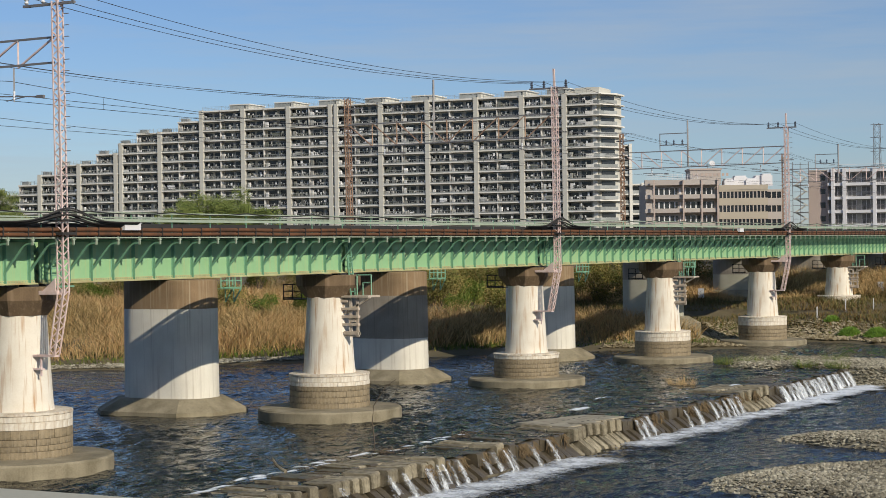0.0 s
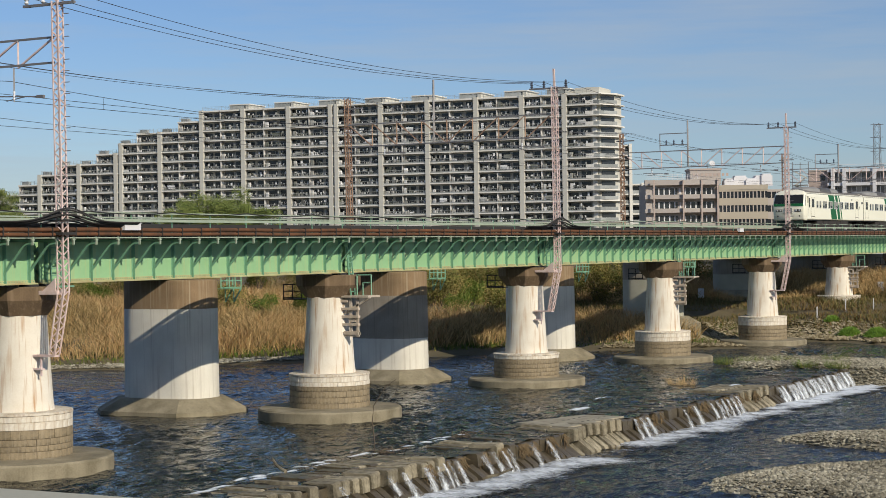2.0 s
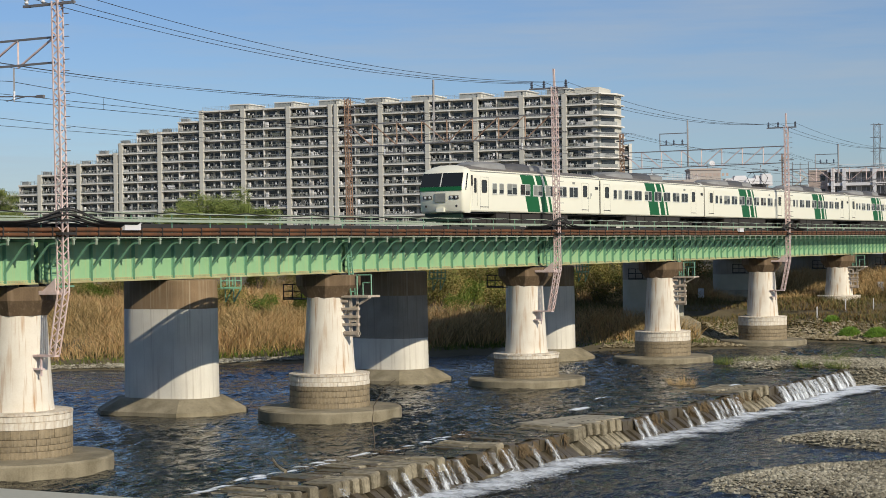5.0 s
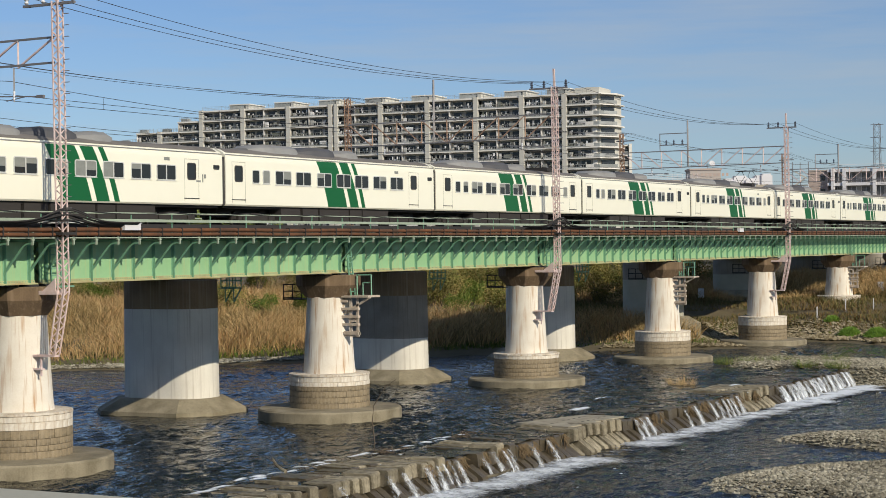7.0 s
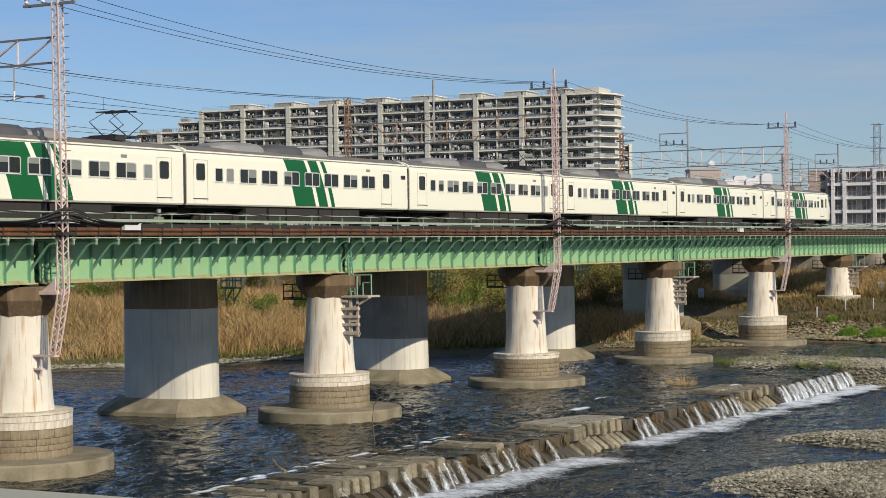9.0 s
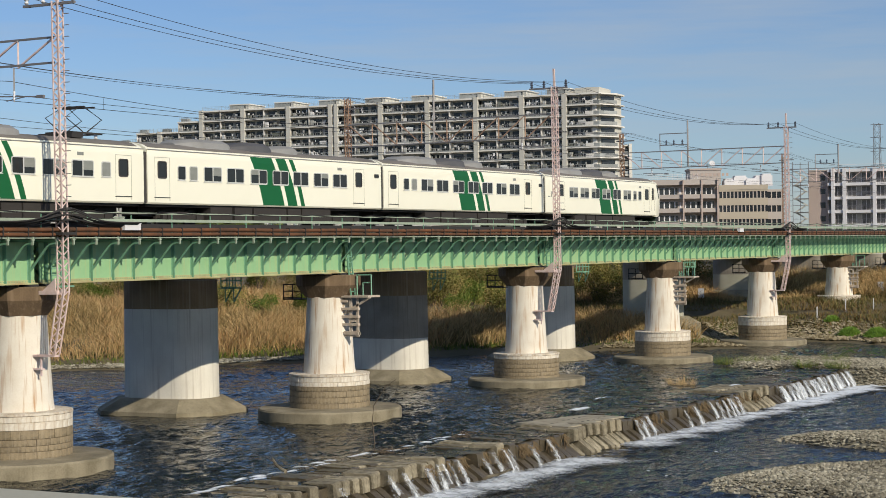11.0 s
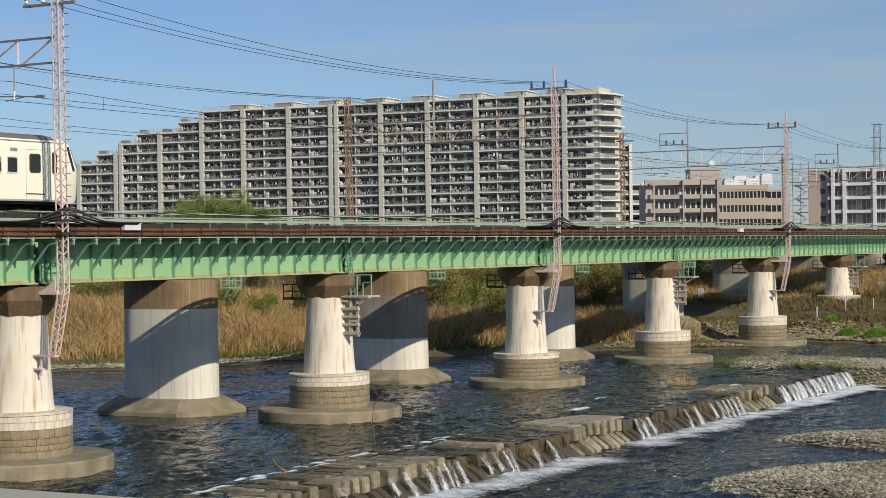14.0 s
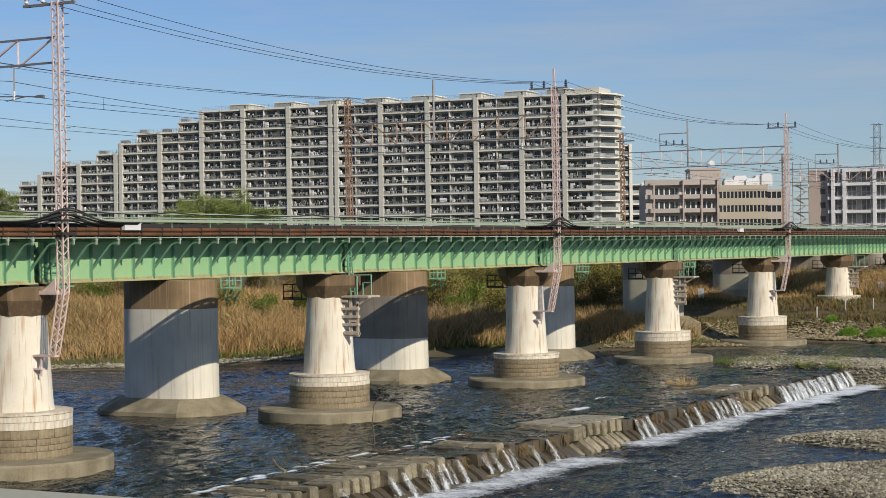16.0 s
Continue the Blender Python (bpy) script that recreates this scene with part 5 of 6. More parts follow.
            part("penthouse_roof", Shape().box(c - 6.1, c + 0.9, 2.7, D, top * fl + 1.8, top * fl + 2.05), M_APTSLAB, ap)
    # end of the block with balconies round the corner
    for k in range(1, 17):
        part("corner_slab", Shape().prism([(length, -0.1), (length + 2.6, -0.1), (length + 6.0, 6.0), (length + 6.0, D), (length, D)], "z", k * fl - 0.2, k * fl + 0.2), M_APTSLAB, ap)
        if k < 16:
            part("corner_parapet", Shape().bar((length - 1.4, 0.0, k * fl + 0.66), (length + 0.9, 0.0, k * fl + 0.66), 0.16, 0.92), M_APTSLAB, ap)
            part("corner_rail", Shape().bar((length + 0.9, 0.0, k * fl + 0.66), (length + 2.6, 0.0, k * fl + 0.66), 0.06, 0.9).bar((length + 2.6, 0.0, k * fl + 0.66), (length + 3.6, 1.3, k * fl + 0.66), 0.06, 0.9), M_RAILPANEL, ap)
            part("corner_rail", Shape().bar((length + 3.6, 1.3, k * fl + 0.7), (length + 5.9, 5.9, k * fl + 0.7), 0.06, 0.9), M_RAILPANEL, ap)
            part("corner_pier", Shape().box(length + 0.2, length + 1.3, 1.2, 2.4, k * fl + 0.2, k * fl + fl - 0.2), M_APTSLAB, ap)
            part("corner_window", Shape().bar((length + 2.2, 2.9, k * fl + 1.3), (length + 4.9, 6.6, k * fl + 1.3), 0.1, 2.0), M_APTGLASS, ap)
    part("end_wall", Shape().prism([(length - 0.5, 2.4), (length + 2.0, 2.9), (length + 5.0, 7.0), (length + 5.0, D), (length - 0.5, D)], "z", -2, 16 * fl + 0.1), M_APT, ap)
    part("penthouse", Shape().box(length - 5, length + 2.0, 2.0, D, top * fl + 0.2, top * fl + 1.9), M_APT, ap)


build_apartment()


def build_wing():
    """The lower block behind, stepping down, with pale balcony edges."""
    a, c = place_row(0.0955, 530), place_row(0.1135, 530)
    ang = math.degrees(math.atan2(c[1] - a[1], c[0] - a[0]))
    b = thing("apartment_wing", "pale stepped apartment wing with white balcony edges", "apartment building", pose(a[0], a[1], 3.0, 0, 0, ang))
    fl = 2.93
    for x0, x1, nf in ((0, 2.9, 13), (2.95, 6.0, 12), (6.05, 9.6, 8)):
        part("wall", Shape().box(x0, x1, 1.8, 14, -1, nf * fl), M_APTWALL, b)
        for k in range(1, nf + 1):
            part("floor_slab", Shape().box(x0, x1 + 0.3, -0.1, 1.9, k * fl - 0.22, k * fl + 0.22), M_APTSLAB, b)
            if k < nf:
                part("balcony_rail", Shape().box(x0 + 0.2, x1, 0, 0.06, k * fl + 0.2, k * fl + 1.2), M_RAILPANEL, b)
                part("window", Shape().box(x0 + 0.5, x1 - 0.4, 1.7, 1.82, k * fl + 0.3, k * fl + 2.2), M_APTGLASS, b)
        part("column", Shape().box(x1 - 0.7, x1 + 0.2, -0.5, 0.6, -1, nf * fl + 0.5), M_APTSLAB, b)
    part("column", Shape().box(-0.4, 0.5, -0.5, 0.6, -1, 13 * fl + 0.5), M_APTSLAB, b)


build_wing()


def ribbon_block(b, x0, x1, y0, y1, z0, fl, n, wall, win_h, sill, step, name="wall"):
    """Storeys of wall bands and window strips on a rectangular plan."""
    for k in range(n):
        z = z0 + k * fl
        part("spandrel", Shape().box(x0, x1, y0, y1, z, z + sill), wall, b)
        part("window_band", Shape().box(x0 + 0.1, x1 - 0.1, y0 + 0.25, y1 - 0.25, z + sill, z + sill + win_h), M_APTGLASS, b)
        part("lintel", Shape().box(x0, x1, y0, y1, z + sill + win_h, z + fl), wall, b)
        x = x0 + step
        mul = Shape()
        while x < x1 - 0.2:
            mul.box(x - 0.12, x + 0.12, y0 + 0.1, y0 + 0.3, z + sill, z + sill + win_h)
            x += step
        part("mullions", mul, M_PINKTAN, b)


def build_clinic():
    """Four-storey building with a balconied wing and a tan tiled wing."""
    a, c = place_row(0.1145, 418), place_row(0.1915, 418)
    ang = math.degrees(math.atan2(c[1] - a[1], c[0] - a[0]))
    L = math.hypot(c[0] - a[0], c[1] - a[1])
    b = thing("clinic_building", "low pinkish and tan building with long balconies", "building", pose(a[0], a[1], 6.4, 0, 0, ang))
    fl = 3.25
    w = L * 0.54
    part("wall", Shape().box(0.3, w, 2.0, 16, -1, 5 * fl), M_PINKTAN, b, "pinkish rendered wall")
    for k in range(6):
        z = k * fl
        if k < 5:
            win = Shape().box(2.0, w * 0.45, 1.9, 2.05, z + 0.5, z + 2.3).box(w * 0.53, w - 1.0, 1.9, 2.05, z + 0.5, z + 2.3)
            part("window", win, M_APTGLASS, b)
            mu = Shape()
            x = 2.0
            while x < w - 1:
                mu.box(x, x + 0.28, 1.8, 1.92, z + 0.5, z + 2.3)
                x += 1.25
            part("mullions", mu, M_WHITEFRAME, b)
        part("balcony", Shape().prism([(0, 0.8), (w * 0.5, 0.0), (w * 0.52, -0.6), (w, -0.3), (w, 2.1), (0, 2.1)], "z", z - 0.25, z + 0.75 if k < 5 else z + 1.0), M_PINKTAN, b, "pale balcony parapet")
    for x in (1.8, w * 0.5, w * 0.75, w - 0.6):
        part("downpipe", Shape().box(x, x + 0.35, -0.8, -0.45, -1, 5.3 * fl), M_BROWNWALL, b)
    rr = Shape()
    for z in (0.5, 1.0, 1.5):
        rr.box(0.5, w * 0.75, 1.0, 1.06, 5 * fl + 0.8 + z, 5 * fl + 0.86 + z)
    x = 0.5
    while x < w * 0.75:
        rr.box(x, x + 0.06, 1.0, 1.06, 5 * fl + 0.8, 5 * fl + 2.3)
        x += 1.2
    part("roof_fence", rr, M_WHITEFRAME, b)
    ribbon_block(b, w + 0.02, L * 0.9, 0.5, 16, -1.5, fl, 5, M_TAN, 1.55, 1.25, 0.9)
    part("parapet", Shape().box(w + 0.02, L * 0.9, 0.4, 16, 5 * fl - 1.5, 5 * fl - 0.4), M_TAN, b)
    ribbon_block(b, L * 0.9 + 0.02, L * 1.03, 2.5, 16, -1.5, fl, 5, M_PINKTAN, 1.5, 1.2, 1.2)
    part("penthouse", Shape().box(w * 0.66, w * 1.08, 6, 14, 5 * fl, 6.05 * fl), M_PINKTAN, b)
    part("penthouse_coping", Shape().box(w * 0.66 - 0.2, w * 1.08 + 0.2, 5.8, 14.2, 6.05 * fl, 6.05 * fl + 0.4), M_BROWNWALL, b)
    lt = Shape()
    for i in range(9):
        lt.box(w * 0.69 + i * 1.0, w * 0.69 + i * 1.0 + 0.6, 5.94, 5.99, 5.6 * fl, 5.6 * fl + 0.7)
    part("sign_bars", lt, M_BROWNWALL, b, "unreadable dark sign lettering as bars")
    for x, wd, h, dy in ((w * 1.12, 2.4, 1.3, 0), (w * 1.26, 3.2, 2.0, 1), (w * 1.42, 2.6, 1.3, 0.5), (w * 1.55, 2.0, 2.0, 1.5), (w * 1.64, 2.6, 2.4, 1)):
        part("roof_machine", Shape().box(x, x + wd, 5 + dy, 9 + dy, 5 * fl - 0.5, 5 * fl - 0.4 + h).box(x + 0.3, x + wd - 0.3, 5.3 + dy, 8.7 + dy, 5 * fl - 0.4 + h, 5 * fl + h), M_WHITEFRAME, b, "white rooftop plant")
    for x in (w * 0.92, w * 1.0):
        part("dish_mast", Shape().tube([(x, 9, 6.05 * fl), (x, 9, 6.05 * fl + 1.8)], 0.08, 6), M_BEAM, b)
    part("dish", Shape().turned([(0.05, 0), (0.5, 0.12), (0.75, 0.3), (0.7, 0.3), (0.05, 0.1)], 14), M_WHITEFRAME, b, m=pose(w * 0.98, 8.8, 6.05 * fl + 1.6, 80, 0, 20))


build_clinic()


def build_flats():
    """White-framed balconied flats with a brown end wall and an outer stair."""
    a, c = place_row(0.1984, 372), place_row(0.30, 360)
    ang = math.degrees(math.atan2(c[1] - a[1], c[0] - a[0]))
    L = math.hypot(c[0] - a[0], c[1] - a[1])
    b = thing("flats_building", "brown-walled flats with white balcony frames", "apartment building", pose(a[0], a[1], 6.2, 0, 0, ang))
    fl, n = 2.85, 6
    e = 6.9
    part("end_wall", Shape().box(2.9, e, 1.0, 14, -1, n * fl), M_BROWNWALL, b, "brown rendered end wall")
    part("end_coping", Shape().box(2.8, e + 0.1, 0.9, 14, n * fl, n * fl + 0.3), M_PINKTAN, b)
    for k in range(n):
        part("end_window", Shape().box(e - 1.5, e - 0.6, 0.92, 1.02, k * fl + 0.9, k * fl + 2.0), M_APTGLASS, b)
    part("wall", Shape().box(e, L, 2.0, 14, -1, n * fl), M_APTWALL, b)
    for k in range(n + 1):
        part("floor_slab", Shape().box(e, L, -0.1, 2.1, k * fl - 0.3, k * fl + 0.3), M_WHITEFRAME, b)
    for i in range(9):
        x = 8.0 + 2.35 * min(i, 1) + 6.1 * max(0, i - 1)
        if x > L:
            break
        part("column", Shape().box(x - 0.35, x + 0.35, -0.4, 0.5, -1, n * fl + 0.5), M_WHITEFRAME, b)
    r = random.Random(8)
    for k in range(n):
        x = e + 1.0
        while x < L - 2:
            part("window", Shape().box(x, x + 1.7, 1.9, 2.02, k * fl + 0.35, k * fl + 2.3), M_CURTAINED, b)
            part("window_frame", Shape().box(x - 0.12, x, 1.86, 2.02, k * fl + 0.35, k * fl + 2.4).box(x + 1.7, x + 1.82, 1.86, 2.02, k * fl + 0.35, k * fl + 2.4).box(x + 0.8, x + 0.9, 1.86, 2.0, k * fl + 0.35, k * fl + 2.4), M_WHITEFRAME, b)
            x += 2.9
        rl = Shape().box(e, L, 0.0, 0.05, k * fl + 1.25, k * fl + 1.32)
        x = e
        while x < L:
            rl.box(x, x + 0.05, 0.0, 0.05, k * fl + 0.3, k * fl + 1.25)
            x += 0.28
        part("balcony_rail", rl, M_BEAM, b)
    st = Shape()
    for k in range(n):
        st.bar((0.2, -0.2, k * fl), (2.3, -0.2, k * fl + fl / 2), 0.9, 0.25).bar((2.6, 0.9, k * fl + fl / 2), (0.2, 0.9, k * fl + fl), 0.9, 0.25)
        st.box(-0.1, 3.0, -0.7, 1.4, k * fl - 0.15, k * fl)
    part("outer_stair", st, M_APT, b, "grey outdoor steel stair")
    cage = Shape()
    for x in (-0.2, 1.4, 3.1):
        cage.box(x - 0.06, x + 0.06, -0.8, -0.68, -1, n * fl + 2.0)
    for k in range(2 * n + 2):
        cage.box(-0.2, 3.1, -0.8, -0.74, k * fl / 2, k * fl / 2 + 0.08)
    part("stair_cage", cage, M_BEAM, b)
    rf = Shape()
    for z in (0.6, 1.2):
        rf.box(e, L, 0.2, 0.26, n * fl + z, n * fl + z + 0.07)
    part("roof_rail", rf, M_WHITEFRAME, b)


build_flats()


def build_pylon():
    x, y = place_row(0.2455, 640)
    p = thing("pylon", "far grey lattice power pylon", "pylon", pose(x, y, 3))
    legs, lace = lattice(None, (0, 0, 0), (0, 0, 48), 3.0, 1.9, 2.0, 0.13)
    for lg_ in legs:
        part("leg", lg_, M_BEAM, p)
    part("lacing", lace, M_BEAM, p)["kind"] = "stuff"
    lace2 = Shape()
    for z in (33, 38, 43, 47.6):
        lace2.bar((0, -2.4, z), (0, 2.4, z), 0.2, 0.2)
    part("crossarm", lace2, M_BEAM, p)


build_pylon()


# ---- fittings on the piers ----
def build_cage(x):
    """Inspection frame, ladder and stage on the near face of a pier."""
    c = thing("pier_platform", "cream steel maintenance platform hung on a pier", "platform", pose(x, 0, 0), "platforms on the piers")
    for y in (-1.05, -1.55, -1.95):
        part("upright", Shape().box(-0.35, -0.27, y - 0.07, y + 0.07, 4.05 if y > -1.9 else 4.2, 6.05), M_MASTCREAM, c)
    for z in (4.1, 4.55, 4.95, 5.35, 5.75):
        part("rung", Shape().box(-0.45, -0.22, -2.05 if z < 5.5 else -1.4, -0.95, z, z + 0.13), M_MASTCREAM, c)
    part("panel", Shape().box(-0.38, -0.30, -2.05, -1.15, 4.0, 4.28), M_MASTCREAM, c)
    part("panel", Shape().box(-0.38, -0.30, -1.85, -1.45, 4.75, 5.0), M_MASTCREAM, c)
    part("stage", Shape().box(-0.5, 0.7, -2.7, -0.9, 6.0, 6.1), M_MASTCREAM, c, "pale steel stage")
    part("stage_brace", Shape().bar((-0.3, -1.2, 5.2), (-0.3, -2.7, 6.0), 0.1, 0.1), M_MASTCREAM, c)
    ld = Shape()
    for dx in (-0.2, 0.2):
        ld.bar((dx, -1.5, 6.1), (dx, -1.25, 8.6), 0.06, 0.06)
    part("ladder_rail", ld, M_GREENPART, c)
    for i in range(8):
        part("ladder_rung", Shape().bar((-0.2, -1.5 + 0.032 * i, 6.3 + 0.3 * i), (0.2, -1.5 + 0.032 * i, 6.3 + 0.3 * i), 0.045, 0.045), M_GREENPART, c)
    gd = Shape()
    for y in (-1.75, -2.6):
        gd.bar((0, y, 6.1), (0, y, 7.15), 0.06, 0.06)
    gd.bar((0, -1.75, 7.15), (0, -2.6, 7.15), 0.06, 0.06).bar((0, -2.1, 6.1), (0, -2.1, 6.75), 0.05, 0.05).bar((0, -2.1, 6.75), (0, -2.6, 6.75), 0.05, 0.05)
    part("guard", gd, M_GREENPART, c, "green guard rail")
    return c


def build_basket(x):
    """Railed basket on the shaded face of a pier; its dark colour stands for that shade."""
    c = thing("inspection_basket", "steel railed basket, coloured dark for the pier's shade", "steel basket", pose(x, 0, 0), "baskets on the piers")
    for z in (5.95, 6.3, 6.65):
        part("rail", Shape().box(-0.5, -0.45, 1.3, 2.5, z, z + 0.05).box(-0.5, 0.5, 2.45, 2.5, z, z + 0.05), M_DARK, c)
    for y in (1.35, 1.9, 2.46):
        part("post", Shape().box(-0.5, -0.45, y - 0.025, y + 0.025, 5.9, 6.7), M_DARK, c)
    part("floor_plate", Shape().box(-0.5, 0.5, 1.2, 2.5, 5.88, 5.93), M_DARK, c)


M_MASTCREAM = surf("cream_steel", (0.58, 0.50, 0.40), (0.36, 0.27, 0.20), 0.65, scale=3, amount=0.7, bump=0.05)
for k_, x_ in enumerate(PIER_X):
    i_ = k_ - 2
    if 0 <= i_ <= 6:
        build_basket(x_)
        if i_ % 2:
            build_cage(x_)


def joint_ladder(x):
    c = thing("ladder", "green steel ladder between the girders", "ladder", pose(x, 0, 0), "ladders at the mast piers")
    for dx in (0.5, 1.1):
        part("ladder_rail", Shape().bar((dx, -1.3, 7.2), (dx, -1.2, 8.9), 0.06, 0.06), M_GREENPART, c)
    for i in range(6):
        part("ladder_rung", Shape().bar((0.5, -1.3, 7.3 + 0.28 * i), (1.1, -1.3, 7.3 + 0.28 * i), 0.045, 0.045), M_GREENPART, c)
    part("stage", Shape().box(0.3, 1.4, -1.7, -1.0, 7.1, 7.17), M_GREENPART, c)


for k_ in (2, 4, 6):
    joint_ladder(PIER_X[k_])


def build_boxes():
    for x, w in ((58.4, 1.05), (134.5, 0.9)):
        b = thing("junction_box", "pale grey junction box on the service pipes", "junction box", pose(x, -2.66, 9.42), "boxes on the pipes")
        part("case", Shape().box(-w / 2, w / 2, -0.09, 0.15, -0.03, 0.24), M_WHITEFRAME, b)
        part("lid", Shape().box(-w / 2 - 0.02, w / 2 + 0.02, -0.11, 0.17, 0.24, 0.27), M_WHITEFRAME, b)


build_boxes()


def build_rail_cable():
    s = Shape()
    x = 45.0
    pts = []
    while x < 205:
        for i in range(8):
            u = i / 8
            pts.append((x + 5.56 * u, -2.3, 10.17 - 0.10 * 4 * u * (1 - u)))
        x += 5.56
    s.tube(pts, 0.022, 5)
    tagged(part("cable", s, M_DARK, smooth=60), "dark cable tied along the railing's top", "cable", "cables on the railing")


build_rail_cable()


# ---- driftwood and posts ----
def build_drift():
    r = random.Random(9)
    st = thing("driftwood", "thin bare stick caught upright in the weir", "driftwood", pose(64.0, -10.9, WATER_UP - 0.2), "driftwood")
    part("stem", Shape().tube([(0, 0, 0), (0.05, 0.02, 0.8), (-0.05, 0.05, 1.6), (-0.02, 0.0, 2.3), (0.15, -0.5, 3.1), (0.3, -0.9, 3.4)], 0.035, 5, True, 0.012), M_BARK, st)
    for x, y, L, a in ((57.0, -11.1, 1.3, 60), (66.0, -15.1, 1.2, -70)):
        lg = thing("driftwood", "grey broken branch lying on the weir", "driftwood", pose(x, y, WATER_UP + (0.16 if y > -13 else -0.95), 0, -8, a), "driftwood")
        part("stem", Shape().tube([(0, 0, 0), (L * 0.5, 0.05, 0.06), (L, -0.05, 0.22)], 0.075, 7, True, 0.04), M_BLOCK, lg)
        part("twig", Shape().tube([(L * 0.6, 0, 0.1), (L * 0.8, 0.3, 0.35)], 0.03, 5, True, 0.01), M_BARK, lg)
    s = Shape()
    for cx, cy in ((65.1, -10.9), (72.0, -10.9)):
        for _ in range(34):
            p = Vector((cx + r.gauss(0, 0.5), cy + r.gauss(0, 0.2), WATER_UP + 0.03 + abs(r.gauss(0, 0.07))))
            d = Vector((r.gauss(0, 1), r.gauss(0, 0.5), r.gauss(0, 0.25))).normalized() * r.uniform(0.1, 0.3)
            s.bar(p - d, p + d, 0.03, 0.03)
    tagged(part("debris", s, M_BARK), "dark twigs and leaves heaped on the weir", "debris", kind="stuff")
    s = Shape()
    for x0, x1, n in ((61.5, 75.5, 1100), (82.5, 101, 1500)):
        for _ in range(n):
            x = r.uniform(x0, x1)
            if noise.noise((x * 1.1, 0, 5)) < 0.05:
                continue
            y = -14.42 + weir_y(x)
            h = r.uniform(0.15, 0.5)
            z = WATER_UP + r.uniform(-0.25, 0.0)
            s.bar((x, y, z), (x + r.gauss(0, 0.13), y - r.uniform(0.02, 0.3), z - h), 0.026, 0.026)
    tagged(part("hanging_roots", s, M_ROOT), "brown dead roots and straw hanging on the weir's face", "roots", kind="stuff")


build_drift()


def build_posts():
    for i in range(9):
        x, y = 158.5 + 2.6 * i, -1.5 - 1.9 * i
        z = ground_z(x, y)
        p = thing("marker_post", "short white post standing in bank grass", "post", pose(x, y, z - 0.1), "posts along the bank")
        part("shaft", Shape().box(-0.04, 0.04, -0.04, 0.04, 0, 1.1), M_WHITEFRAME, p)
        part("tip", Shape().loft([[(-0.045, -0.045, 1.1), (0.045, -0.045, 1.1), (0.045, 0.045, 1.1), (-0.045, 0.045, 1.1)], [(-0.02, -0.02, 1.16), (0.02, -0.02, 1.16), (0.02, 0.02, 1.16), (-0.02, 0.02, 1.16)]]), M_WHITEFRAME, p)


build_posts()


# ---- drifting foam flakes ----
FLAKES = []


def build_flakes():
    r = random.Random(41)
    for i in range(20):
        rad = r.uniform(0.05, 0.13)
        s = Shape()
        rings = []
        for u, z in ((1.0, 0.0), (0.8, 0.012), (0.3, 0.016)):
            rings.append([(rad * u * (1 + 0.35 * math.sin(3 * a + i)) * math.cos(a), rad * 0.5 * u * (1 + 0.3 * math.cos(2 * a + i)) * math.sin(a), z) for a in [2 * math.pi * k / 12 for k in range(12)]])
        s.loft(rings)
        f = tagged(part("foam_flake", s, M_FLAKE, smooth=60), "small white foam flake drifting with the river", "foam", "drifting foam flakes")
        FLAKES.append((f, r.uniform(50, 116), r.uniform(2, 12), r.uniform(0.4, 0.6)))


M_FLAKE = surf("foam_white", (0.55, 0.58, 0.6), (0.35, 0.38, 0.4), 0.6, scale=6, fine=30, amount=0.8, bump=0.3)
build_flakes()


# ---- weeds on the stony island ----
def island_weeds():
    r = random.Random(12)
    for x, y, n in ((121.5, -8.0, 1), (119.3, -12.5, 1), (123, -9.5, 1), (120.4, -6.4, 1), (103.5, -9.5, 1), (125, -13, 1), (118.9, -14.8, 1)):
        t = thing("weed_tuft", "yellow-green weed tuft among river stones", "weeds", pose(x, y, WATER_UP + (0.1 if x > 110 else -0.1)), "weeds by the river")
        s = Shape()
        for _ in range(160):
            a, q = r.random() * 6.28, r.random() ** 0.5 * 0.8
            bx, by = q * math.cos(a), q * math.sin(a)
            h = r.uniform(0.3, 0.8)
            ex, ey = bx * 1.5 + r.gauss(0, 0.12), by * 1.5 + r.gauss(0, 0.12)
            s.add([(bx - 0.03, by, 0), (bx + 0.03, by, 0), (ex, ey, h)], [(0, 1, 2)])
        me = bpy.data.meshes.new("blade_clump")
        me.from_pydata(s.v, [], s.f)
        me.materials.append(M_GRASS if x > 110 else M_REED)
        put("blade_clump", me, t)


island_weeds()


